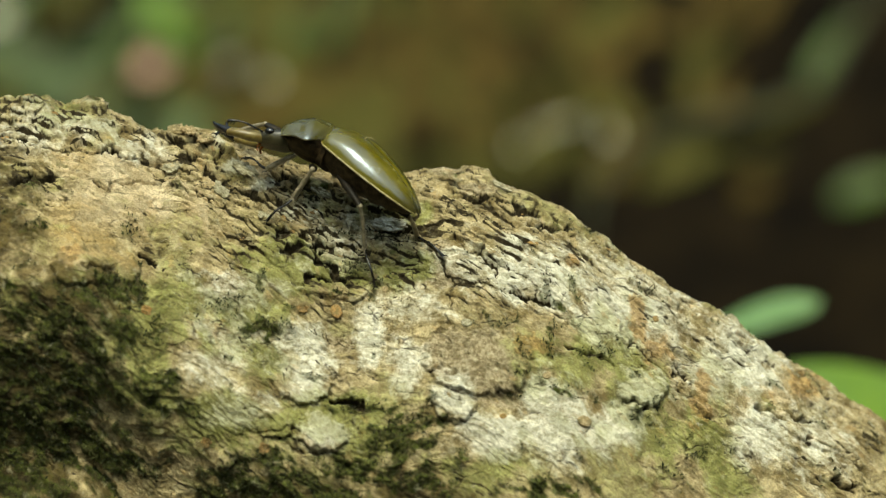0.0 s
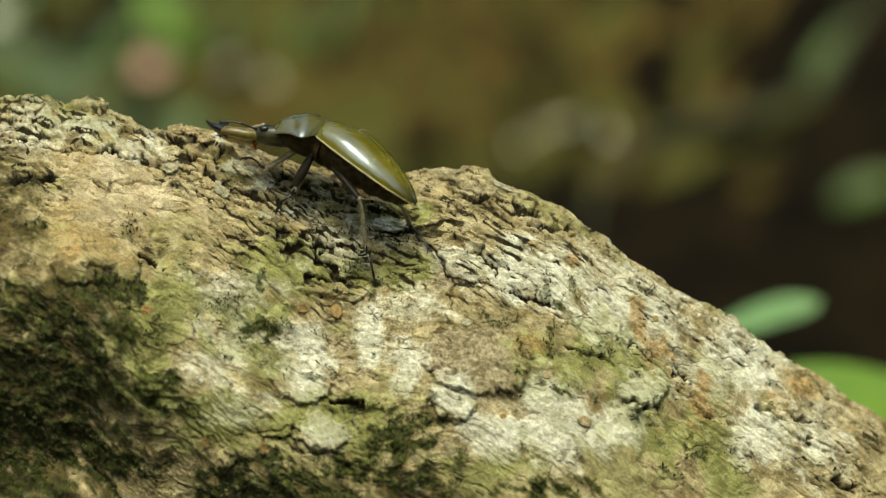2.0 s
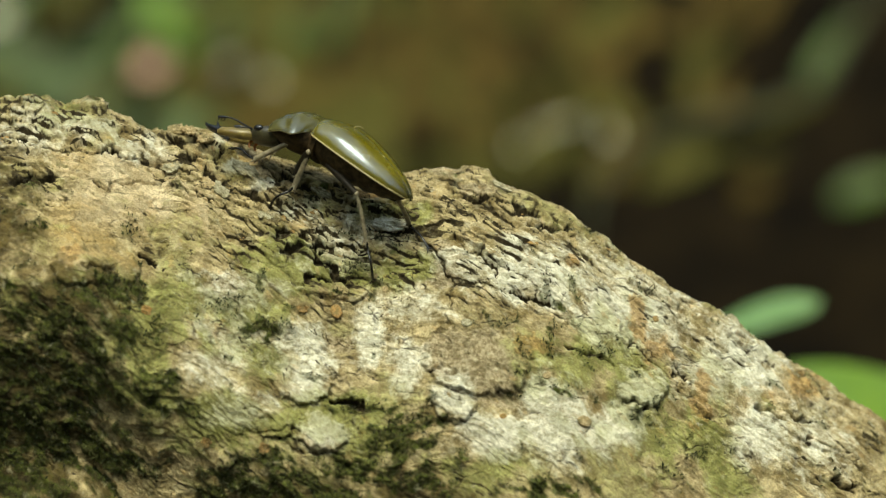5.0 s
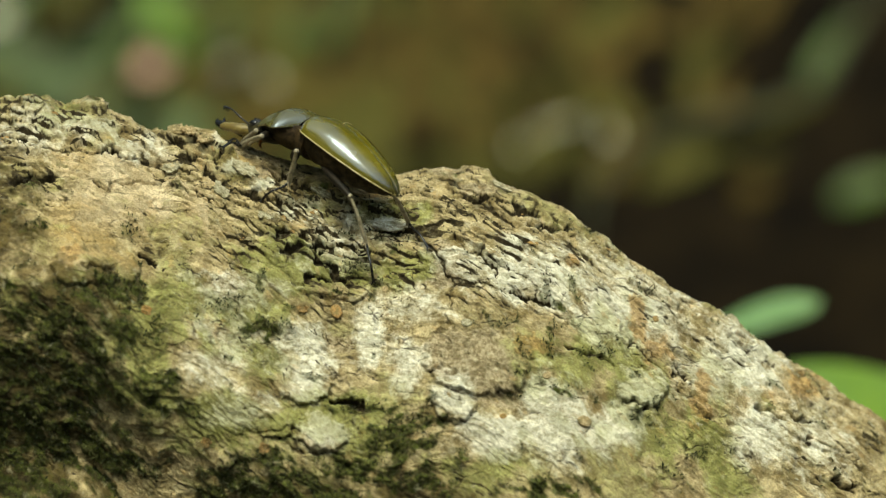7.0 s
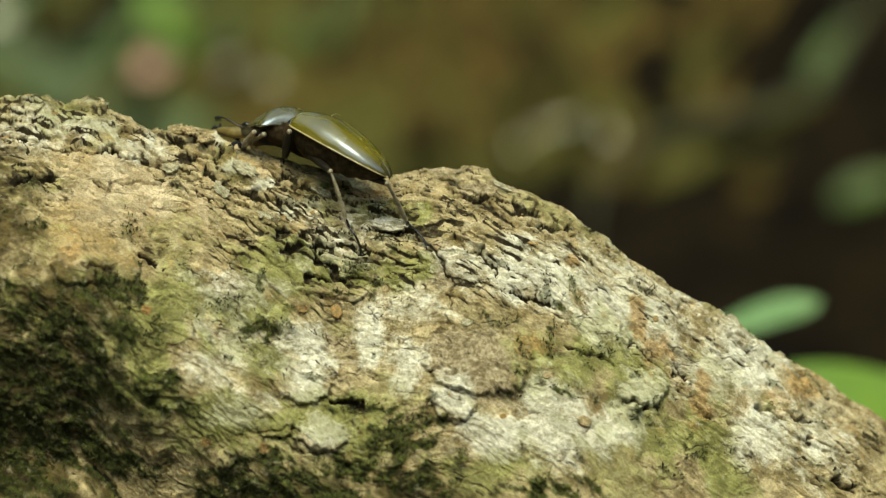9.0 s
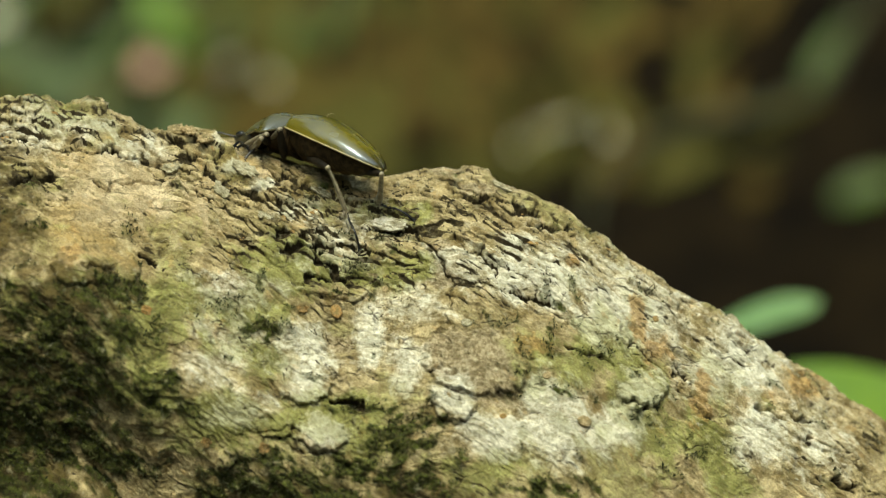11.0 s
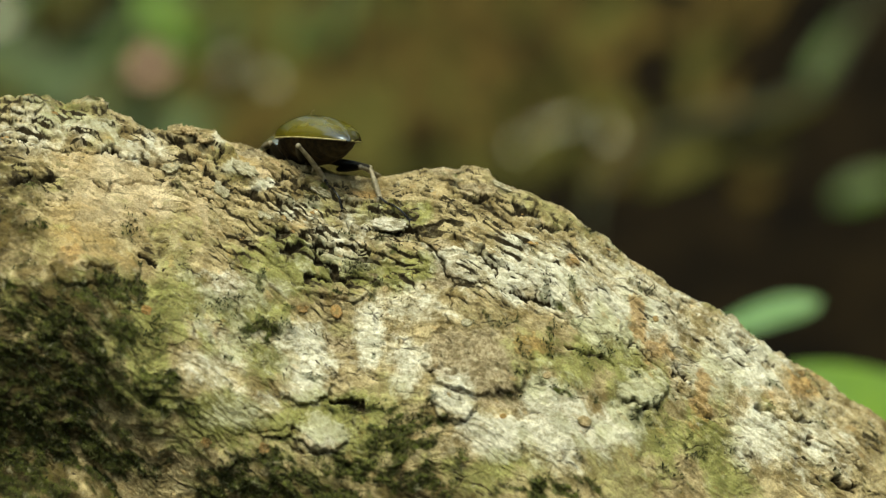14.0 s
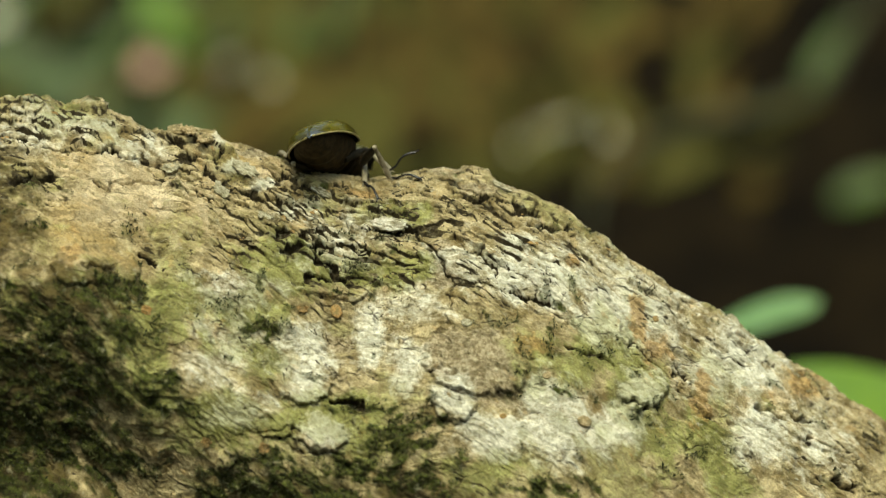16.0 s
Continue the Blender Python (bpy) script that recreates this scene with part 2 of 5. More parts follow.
def gn(u, v, seed=0):
    u, v = u + seed * 17.31, v + seed * 9.73
    iu, iv = np.floor(u), np.floor(v)
    fu, fv = u - iu, v - iv
    iu, iv = iu.astype(np.int32) & 255, iv.astype(np.int32) & 255
    su, sv = fu ** 3 * (fu * (fu * 6 - 15) + 10), fv ** 3 * (fv * (fv * 6 - 15) + 10)

    def corner(a, b):
        h = PERM[PERM[(iu + a) & 255] + ((iv + b) & 255)]
        return GX[h] * (fu - a) + GY[h] * (fv - b)
    x0 = corner(0, 0) * (1 - su) + corner(1, 0) * su
    x1 = corner(0, 1) * (1 - su) + corner(1, 1) * su
    return (x0 * (1 - sv) + x1 * sv) * 1.5


def fbm(u, v, octaves, seed=0, gain=0.5):
    out, a = 0, 1.0
    for k in range(octaves):
        out = out + a * gn(u * 2 ** k, v * 2 ** k, seed + k)
        a *= gain
    return out


def cells(u, v, seed=0):
    """Nearest and second nearest cell distances, and a random value of the nearest cell."""
    u, v = u + seed * 11.7, v + seed * 5.3
    iu, iv = np.floor(u).astype(np.int32), np.floor(v).astype(np.int32)
    f1, f2 = np.full(u.shape, 9.0, np.float32), np.full(u.shape, 9.0, np.float32)
    val, val2 = np.zeros(u.shape, np.float32), np.zeros(u.shape, np.float32)
    for a in (-1, 0, 1):
        for b in (-1, 0, 1):
            h = PERM[PERM[(iu + a) & 255] + ((iv + b) & 255)]
            dx, dy = iu + a + RND[0][h] - u, iv + b + RND[1][h] - v
            d = np.sqrt(dx * dx + dy * dy)
            near = d < f1
            f2 = np.where(near, f1, np.minimum(f2, d))
            val2 = np.where(near, dx * (RND[0][h] - 0.5) + dy * (RND[1][h] - 0.5), val2)
            val = np.where(near, RND[2][h], val)
            f1 = np.where(near, d, f1)
    return f1, f2, val, val2


# ---- the log ----
# Heights along its crown, in mm from the middle of the stage: (along, above).
CROWN = [(-178.1, 30.1), (-124.1, 32.3), (-94.1, 31.3), (-85.1, 32.2), (-80.3, 30.5), (-77.3, 31.3), (-74.3, 30.8), (-69.5, 28.2), (-59.9, 23.5), (-57.1, 25.1), (-55.1, 25.7), (-53, 24.8), (-51.1, 25.2), (-48.5, 24.6), (-45.8, 23), (-41.3, 22), (-36.5, 20.9), (-31.7, 19), (-22.1, 15.7), (-12.5, 15.4), (-5.9, 16.2), (0.7, 17.3),
         (7.9, 16.2), (17.5, 12.7), (27.1, 8.4), (33.1, 2.9), (41.5, -3.7), (59.5, -14.5), (76.3, -24.6), (94.1, -35.3), (121.9, -55.7), (193.9, -107.9), (409.9, -265.1)]
# Blotches of growth on the bark: (along, above, half length, half height).
LICHEN = [(-11.3, 5.3, 4.08, 1.32), (-45.1, 16.9, 3.12, 1.44), (-47.8, 22.2, 1.44, 2.16), (-37.7, 13.3, 3.6, 1.08), (-28.7, -25.1, 7.44, 6.96), (-29.3, -19.1, 6.6, 4.8), (-15.5, -17.9, 3.36, 7.8), (-8.3, -25.1, 4.8, 6.6), (1.9, -31.1, 5.4, 5.04), (11.5, -39.5, 10.8, 5.4),
          (24.7, -38.3, 9.6, 9), (21.1, -31.1, 4.2, 6.6), (35.5, -38.3, 7.2, 6), (41.5, -29.9, 5.4, 5.4), (16.3, 1.3, 5.4, 3.6), (63.1, -23.9, 10.8, 8.4), (66.7, -39.5, 6, 8), (20, -5, 13, 8), (38, -13, 10, 9), (-26.2, -38.9, 5.6, 4.2)]
LICHEN_FAINT = [(56, -27, 10, 6), (76, -40, 8, 5), (-44, -19, 10, 7), (-50, -25, 8, 6), (-42.5, -34.7, 7.2, 4.8), (-88, 24, 10, 5), (-76, 26, 9, 3.5), (-66, 21, 8, 3), (-30, 8, 8, 3.5), (47.5, -15.5, 7.2, 10.8), (78.7, -40.7, 10.8, 9.6), (4.3, -3.5, 8.4, 6), (25.9, -3.5, 8.4, 6), (-6.5, -11.9, 10.8, 4.8), (-86.9, 27.1, 9.6, 3.6), (-22.1, 1.3, 10.8, 7.2), (-44.9, -9.5, 10.8, 6)]
TANNED = [(-43.7, 16.9, 6, 2.64), (-46.7, 22.9, 2.64, 1.92), (-26.2, -38.9, 5.52, 4.08), (-71.3, 16.9, 13.2, 7.2), (-66.5, 10.9, 18, 8.4), (-76.1, 4.9, 9.6, 8.4), (-54.5, 6.1, 7.2, 5.4), (-73.7, -3.5, 10.2, 5.4), (-26.9, 13.9, 7.2, 1.92), (-41.3, 15.7, 6, 1.44), (67.9, -29.9, 7.2, 4.8)]
BROWNED = [(7.3, -23.3, 11.76, 7.44), (12.7, -31.1, 6.6, 3.36), (-37.7, 20.5, 7.2, 1.68), (0.7, 16.9, 4.8, 1.2), (10.3, 13.3, 7.2, 1.68), (-0.5, -3.5, 3.6, 6.6), (-22.1, -19.1, 3.6, 3)]
RUSTED = [(41.5, -15.5, 3.6, 5.4), (45.1, -21.5, 3.6, 3.6), (19.3, -20.3, 3, 3.6), (54.7, -32.9, 3, 5.4), (76.9, -28.7, 4.2, 3), (-54.5, 23.5, 1.68, 1.2), (-78.5, -1.7, 2.64, 4.2), (-17.3, 11.5, 6.6, 1.68), (27.7, -2.3, 1.68, 1.44)]
MOSSY = [(-90.5, -48.5, 18, 8.4), (-44, -52, 10, 4.2), (-80.9, -17.9, 22.8, 10.2), (-90, -35.9, 26, 13.2), (-74, -44, 15, 8), (-35, -49, 17, 7.5), (-19.7, -49.1, 14.4, 7.2), (-7.7, -40.1, 9, 6.6), (-2.9, -49.1, 7.2, 4.8), (23.5, -51, 13.2, 2.88),
         (-17.3, -33.5, 6, 2.16), (-61.7, -29.9, 8.4, 5.4), (-37.1, -16.1, 4.8, 3.36), (-71.3, -9.5, 10.8, 4.2), (-77.3, -27.5, 16.8, 7.2)]
MOSSY_FAINT = [(-65.9, 4.3, 4.8, 3.84), (-30.5, 9.1, 7.2, 3.6), (-11.3, 1.3, 7.2, 4.2), (-19.7, -4.7, 7.2, 5.4), (23.5, -17.9, 6.6, 5.4), (33.1, -22.1, 8.4, 4.8), (46.3, -35.9, 4.8, 6), (51.1, -46.7, 6, 7.2),
               (16.3, -25.1, 5.4, 7.2), (-2.9, -35.9, 6, 4.2), (-88.1, 10.9, 7.2, 7.2), (-90.5, -4.7, 7.2, 7.2), (25.9, -29.9, 7.2, 3.6), (-46.1, -12.5, 9.6, 3.6), (-76.1, 28.3, 4.8, 2.64), (13.9, -16.1, 7.2, 3.6)]
ALGAL = [(28, -24, 9, 7), (40, -30, 8, 9), (47, -41, 7, 8), (-40, -13, 10, 6), (-84, 28, 7, 3), (-56.9, -14.3, 10.8, 8.4), (-38.9, -23.9, 5.4, 7.2), (-26.9, -35.9, 15.6, 4.8), (-48.5, -35.9, 15.6, 6), (-16.1, -40.7, 6, 6.6), (-65.3, -21.5, 8.4, 10.8), (-86.9, -11.9, 10.8, 6), (9.1, -47.9, 10.8, 4.8),
         (55.9, -40.7, 7.2, 7.2), (60.7, -49.1, 7.2, 4.8), (-13.7, -4.7, 10.8, 4.8), (35.5, -19.1, 7.2, 7.2), (-31.7, -4.7, 13.2, 7.2), (-10.1, 7.3, 7.2, 2.4)]
# Dark bark blotches that also carry the shade of the turned-under flank.
SHADED_BARK = [(-96, -50, 30, 24), (-92, -26, 26, 15), (-34, -54, 20, 8), (-8, -54, 22, 7), (-98, 5, 13, 20), (-78, -10, 18, 8)]
# Splits, hollows and shadow lines under ledges: (from along, above, to along, above, half width, depth).
SPLITS = [(-85.7, 21.7, -76.1, 21.4, 0.48, 2), (-76.1, 21.4, -58.1, 18.5, 0.48, 2.4), (-74.3, 14.9, -70.7, 13.2, 0.24, 1), (-70.7, 13.2, -59.3, 15, 0.24, 1), (-55.9, 13.3, -45.5, 9, 0.36, 1.3), (-94.1, 24.4, -88.7, 22.9, 1.08, 2.5),
          (-90.7, 14.8, -83, 15.2, 1.2, 3), (-58.1, 22.6, -47.9, 18.5, 0.6, 2.4), (-50.3, 17.2, -45.8, 14.3, 0.72, 2), (-35.5, 15.7, -28.3, 12.5, 0.72, 2.2), (-46.1, 13.3, -37.7, 11.5, 0.6, 1.4), (-34.1, -0.8, -23.9, 0.4, 0.96, 2.4), (-23.9, 1.1, -15.5, -1.1, 0.6, 1.8)]
SPLITS_MID = [(-26.6, -2, -20.6, -7.3, 1.08, 3), (-29.3, -6.6, -23.9, -7.1, 0.72, 2), (-15.5, 3.6, -7.4, 3.6, 0.6, 2), (-6.7, 4.7, 1.9, -5.3, 0.6, 1.4), (1.9, -5.3, 1.9, -11.9, 0.36, 0.9), (7, -0.5, 11.8, -5.4, 0.48, 1.5), (14.5, -9.5, 22.9, -11.2, 0.72, 1.8),
              (25.9, -20.3, 37, -24.7, 0.48, 1.5), (37.9, -18.8, 49, -26.5, 0.48, 1.6), (-4.7, 12.4, 7.9, 11.4, 0.6, 2.2), (7.9, 11.9, 20.5, 7.8, 0.72, 3), (33.4, -0.8, 39.4, -4, 0.72, 1.8), (18.7, 5.5, 26.5, 4.7, 0.6, 1.6), (-35.3, 3.1, -29.3, 2.5, 1.08, 2), (-37.7, 11.5, -34.1, 8.3, 0.48, 1.6)]
SPLITS_LOW = [(76.3, -40.1, 83.3, -42.7, 0.6, 2), (83.3, -42.7, 90.1, -48.1, 0.48, 1.8), (66.1, -34.4, 71.3, -36.5, 0.72, 1.8), (74.5, -35.6, 79.9, -35.6, 1.08, 2.2), (82.3, -49.7, 87.1, -51.5, 0.96, 2.2), (51.4, -29.9, 57.4, -36.1, 0.6, 1.8), (38.5, -32.5, 43, -34.3, 0.72, 1.6),
              (-23.9, -31.8, -16.7, -33.2, 0.96, 2.2), (-43.7, -39.2, -32.6, -38.5, 0.5, 0.5), (-32.3, -42.8, -21.5, -43.3, 0.6, 0.6), (-77, -4.0, -69.5, -4.6, 0.8, 1.2), (-64.1, -1.7, -61.1, -3.5, 0.96, 2), (-40.1, -15.7, -34.7, -17.3, 0.84, 0.6), (48.7, -23.9, 51.4, -27.7, 0.84, 2)]


# Plates of bark that stand proud: (along, above, half length, half height).
PLATES = [(-26.2, -38.9, 5.64, 4.2), (-35.9, -37.1, 4.8, 3.12), (-29.3, -27.2, 7.2, 5.28), (-73.7, -3.2, 10.2, 4.8), (2.5, -32.5, 4.8, 4.08), (-45.8, -44.3, 2.16, 2.4), (-11.3, 5.2, 4.32, 1.44), (7.9, -23.9, 11.52, 7.2),
          (41.5, -29.3, 5.52, 4.8), (-15.5, 7.3, 7.2, 1.2), (-54.5, 24.1, 7.2, 1.92), (-26.9, 13.9, 8.4, 1.68), (-22.1, -8.9, 7.2, 1.92)]


def crown_height(x):
    xs, zs = [c[0] for c in CROWN], [c[1] for c in CROWN]
    k = np.array([-1.6, -0.8, 0, 0.8, 1.6])
    return sum(np.interp(x + d, xs, zs) for d in k) / 5


def chart(x, y, z):
    """The face of the log as a flat chart in mm."""
    s = EYE / (EYE + y * MM)
    return x * s, z * s


def blotch(fx, fz, rows, wob, soft=0.75):
    m = np.zeros_like(fx)
    for cx, cz, rx, rz in rows:
        d = np.sqrt(((fx - cx) / rx) ** 2 + ((fz - cz) / rz) ** 2) + wob
        m = np.maximum(m, 1 - smooth01(d, 1 - soft, 1 + soft * 0.6))
    return m


def split_depth(fx, fz, rows, wx, wz):
    deep = np.zeros_like(fx)
    for x0, z0, x1, z1, w, d in rows:
        near = (fx > min(x0, x1) - 5) & (fx < max(x0, x1) + 5) & (fz > min(z0, z1) - 5) & (fz < max(z0, z1) + 5)
        px, pz = fx[near] + wx[near], fz[near] + wz[near]
        dx, dz = x1 - x0, z1 - z0
        t = np.clip(((px - x0) * dx + (pz - z0) * dz) / (dx * dx + dz * dz), 0, 1)
        dist = np.hypot(px - x0 - t * dx, pz - z0 - t * dz)
        deep[near] = np.maximum(deep[near], d * (1 - smooth01(dist, max(w, 0.45) * 0.1, max(w, 0.45) * 1.1)))
    return deep


def steps(edges, sizes):
    out = [edges[0]]
    for a, b, n in zip(edges, edges[1:], sizes):
        out += list(np.linspace(a, b, n + 1)[1:])
    return np.array(out, np.float32)


def build_log():
    # along: x in mm; around: angle in degrees from the crown, growing towards the viewer, then under and round the back
    ux = steps([-620, -250, -112, 112, 200, 420], [26, 40, 1200, 40, 30])
    ua = steps([-26, -3, 58, 82, 140, 334], [60, 440, 70, 20, 40])
    x, a = np.meshgrid(ux, np.radians(ua).astype(np.float32), indexing="ij")
    zc = crown_height(x)
    floor_z = -Z0 / MM - 12
    half = 42 + 3 * np.sin(x / 60) + 7 * smooth01(-x, 10, 110) + 40 * smooth01(-x, 30, 115)
    tall = np.minimum(125, 0.5 * (zc - floor_z))
    ridge_y = 10 + 20 * smooth01(x, 30, 130) - 3 * smooth01(-x, 20, 100)
    # a steep rounded crown that swells towards its foot, like a roof with bowed sides
    turn = np.where(a > np.pi, a - 2 * np.pi, a)
    part_way = np.clip(np.abs(turn) / (np.pi / 2), 0, 1)
    drop = tall * part_way
    below = np.clip(np.abs(turn) - np.pi / 2, 0, np.pi / 2)
    over = np.clip(drop - 40 - 42 * smooth01(x, -85, 25), 0, None)
    out = half * (1 - np.exp(-drop / half)) * np.cos(below)
    # the flank turns in again underneath
    out = out - np.minimum((0.42 + 0.75 * smooth01(-x, 20, 90)) * over * over / (over + 18), 0.6 * out)
    round_top = np.sqrt(drop * drop + 16) - 4
    y = ridge_y - np.sign(turn) * out
    z = zc - round_top - (zc - tall - floor_z) * np.sin(below)
    end = 1 - smooth01(np.abs(x + 100), 505, 520) * 0.97
    y, z = ridge_y + (y - ridge_y) * end, floor_z * 0.5 + (z - floor_z * 0.5) * end
    # outward direction
    def grad(f):
        return np.gradient(f, axis=0), np.gradient(f, axis=1)
    (xu, xv), (yu, yv), (zu, zv) = grad(x), grad(y), grad(z)
    nx, ny, nz = yu * zv - zu * yv, zu * xv - xu * zv, xu * yv - yu * xv
    ln = np.sqrt(nx * nx + ny * ny + nz * nz) + 1e-9
    nx, ny, nz = nx / ln, ny / ln, nz / ln
    flip = np.sign(np.mean(nz[:, np.abs(ua) < 20]))
    nx, ny, nz = nx * flip, ny * flip, nz * flip
    arc = np.cumsum(np.concatenate([np.zeros((x.shape[0], 1), np.float32), np.hypot(np.diff(y, axis=1), np.diff(z, axis=1))], 1), 1)
    arc = arc - np.interp(0, ua, arc[x.shape[0] // 2])
    u, v = x.astype(np.float32), arc.astype(np.float32)
    fx, fz = chart(x, y, z)
    fx, fz = fx.astype(np.float32), fz.astype(np.float32)
    wob = 0.42 * fbm(u / 7, v / 7, 4, 3) + 0.12 * gn(u / 1.1, v / 1.1, 40)
    wob2 = 0.5 * fbm(u / 5, v / 5, 4, 21) + 0.15 * gn(u / 0.9, v / 0.9, 44)
    lichen = np.maximum(blotch(fx, fz, LICHEN, wob), 0.65 * blotch(fx, fz, LICHEN_FAINT, wob2))
    tanned = blotch(fx, fz, TANNED, wob2)
    brown = blotch(fx, fz, BROWNED, wob * 0.6, 0.35)
    rust = blotch(fx, fz, RUSTED, wob2 * 1.3)
    moss = np.maximum(1.25 * blotch(fx, fz, MOSSY, wob2, 0.8), 0.6 * blotch(fx, fz, MOSSY_FAINT, wob2 * 1.5 + 0.1, 0.8))
    algae = np.clip(blotch(fx, fz, ALGAL, wob * 1.3, 0.6) * 0.8 + 0.5 * smooth01(fbm(u / 16, v / 14, 4, 110), -0.1, 0.5), 0, 1)
    speck = smooth01(fbm(u / 2.6, v / 2.6, 3, 60), 0.28, 0.62)
    speck2 = smooth01(fbm(u / 3.3, v / 2.4, 3, 70), 0.22, 0.6)
    lichen = np.clip(lichen * (0.8 + 0.35 * speck2) + 0.2 * speck, 0, 1)
    rust = np.clip(rust + 0.55 * smooth01(fbm(u / 5, v / 4, 3, 80), 0.55, 0.8), 0, 1)
    bark_shade = blotch(fx, fz, SHADED_BARK, wob2, 0.9)
    shown = 1 - blotch(fx, fz, PLATES[:3], wob, 0.3)
    bark_shade = bark_shade * shown
    broken = smooth01(fbm(u / 4.5, v / 3.5, 4, 95), -0.45, 0.15)
    moss = moss * (0.25 + 0.65 * broken) * shown
    moss = np.clip(moss + 0.6 * smooth01(fbm(u / 6, v / 5, 4, 90), 0.5, 0.85), 0, 1)
    # rough broken bark along the crown, smoother below
    rough = np.clip(1 - smooth01(v, 24, 46) + 0.12 * smooth01(u, 20, 60) - 0.4 * moss * (v > 30) + 0.3 * fbm(u / 12, v / 12, 2, 5), 0.22, 1)
    rough = rough * (1 - 0.75 * np.clip(tanned + 0.6 * brown + 0.7 * lichen * (v > 25), 0, 1))
    # finer and flatter flakes where the log runs down
    rough = rough * (1 - 0.5 * smooth01(u, 2, 38) * smooth01(v, 3, 10))
    slant = v - 0.32 * np.minimum(u, 12 + 0.1 * u)
    wu, wv = u + 3.0 * gn(u / 6, v / 6, 8) + 0.4 * gn(u / 1.7, v / 1.7, 18), slant + 2.2 * gn(u / 6, v / 6, 9) + 0.35 * gn(u / 1.7, v / 1.7, 19)
    some = smooth01(fbm(u / 7, v / 7, 3, 36), -0.2, 0.35)
    # bark plates with cracked joints
    f1, f2, val, tilt = cells(wu / 14, wv / 4.4, 1)
    edge = smooth01(f2 - f1, 0.0, 0.12)
    h = rough * ((val - 0.5) * 0.7 + 0.9 * tilt - 0.5 * (1 - edge) * some)
    dirt_shade = rough * (1 - smooth01(f2 - f1, 0.0, 0.07)) * 0.8 * some
    # overlapping sheets in two sizes: each swells and breaks off in an edge that faces down the flank
    lip = np.zeros_like(u)
    for size, tall_mm, seed, wave in ((8.5, 1.15, 20, 1.3), (3.4, 0.30, 27, 1.1)):
        q = wv / size + wave * fbm(u / (size * 2.5), v / (size * 1.5), 3, seed) + 0.07 * gn(u / 0.9, v / 0.9, seed + 5) + 0.6 * val
        saw = q - np.floor(q)
        keep = smooth01(fbm(u / (size * 1.3), v / (size * 0.8), 3, seed + 3), -0.1, 0.4)
        h = h + rough * tall_mm * saw ** 1.4 * (1 - smooth01(saw, 0.93, 1.0)) * (0.25 + 0.75 * keep)
        # The strip just below each edge is darkened as the edge's shadow.
        dirt_shade = dirt_shade + rough * (0.75 if size > 5 else 0.4) * ((1 - smooth01(saw, 0.02, 0.10)) + smooth01(saw, 0.97, 1.0)) * keep
        lip = np.maximum(lip, rough * smooth01(saw, 0.55, 0.85) * (1 - smooth01(saw, 0.90, 0.96)) * keep)
        f1, f2, val, tilt = cells(wu / 8.5 + 5, wv / 2.0, 2)
    h = h + rough * ((val - 0.5) * 0.25 + 0.35 * tilt - 0.15 * (1 - smooth01(f2 - f1, 0, 0.15)))
    dirt_shade = dirt_shade + rough * 0.35 * (1 - smooth01(f2 - f1, 0.0, 0.07)) * (val > 0.6)
    # thin layers that have flaked off one after another, drawn out along the log, with crisp broken steps
    calm = 0.35 + 0.65 * smooth01(v, 1, 9)
    for sx, sy, many, tall_mm, seed in ((38, 9.0, 2.4, 0.95, 130), (15, 4.2, 1.8, 0.32, 140)):
        q = many * fbm((u + 1.5 * gn(u / 5, v / 5, seed + 4)) / sx, (slant + 0.8 * gn(u / 4, v / 4, seed + 5)) / sy, 3, seed, 0.5) + 0.05 * gn(u / 2.2, v / 1.4, seed + 6)
        k = np.floor(q)
        fr = q - k
        amount = np.clip(0.10 + 1.0 * rough, 0, 1.0) * calm
        h = h + tall_mm * amount * (k + smooth01(fr, 0.84, 1.0))
        # Shade is painted along the foot of each step.
        dirt_shade = dirt_shade + 1.1 * amount * smooth01(fr, 0.70, 0.86) * (1 - smooth01(fr, 0.92, 0.98)) * smooth01(fbm(u / 8, v / 6, 2, seed + 8), -0.35, 0.25)
        lip = np.maximum(lip, amount * 0.8 * (1 - smooth01(fr, 0.0, 0.25)))
    # pits where bark has crumbled away
    pit = smooth01(fbm(u / 2.6, slant / 1.3, 3, 97), 0.38, 0.62) * smooth01(fbm(u / 10, v / 8, 2, 98), -0.25, 0.3) * (0.35 + 0.65 * np.clip(rough * 1.6, 0, 1))
    h = h - 0.20 * pit
    dirt_shade = dirt_shade + 0.28 * pit
    lichen, tanned = np.clip(lichen + 0.2 * lip * (1 - moss), 0, 1), np.clip(tanned + 0.4 * lip * (1 - moss), 0, 1)
    # thin wandering cracks
    cr = np.abs(fbm(u / 9, slant / 5, 3, 30))
    thin = (1 - smooth01(cr, 0.0, 0.036)) * smooth01(fbm(u / 20, v / 20, 2, 33), -0.05, 0.3)
    h = h - 0.45 * thin * (0.35 + rough)
    dirt_shade = dirt_shade + 0.7 * thin
    wx, wz = 1.3 * gn(u / 3, v / 3, 50) + 0.4 * gn(u / 0.9, v / 0.9, 51), 1.3 * gn(u / 3, v / 3, 52) + 0.4 * gn(u / 0.9, v / 0.9, 53)
    deep = np.maximum(np.maximum(split_depth(fx, fz, SPLITS, wx, wz), split_depth(fx, fz, SPLITS_MID, wx, wz)), split_depth(fx, fz, SPLITS_LOW, wx, wz))
    deep = deep * 1.1
    h = h - deep
    # Grooves are coloured dark too, ledge shadows among them.
    dirt_shade = dirt_shade + smooth01(deep, 0.3, 1.2) * 0.85
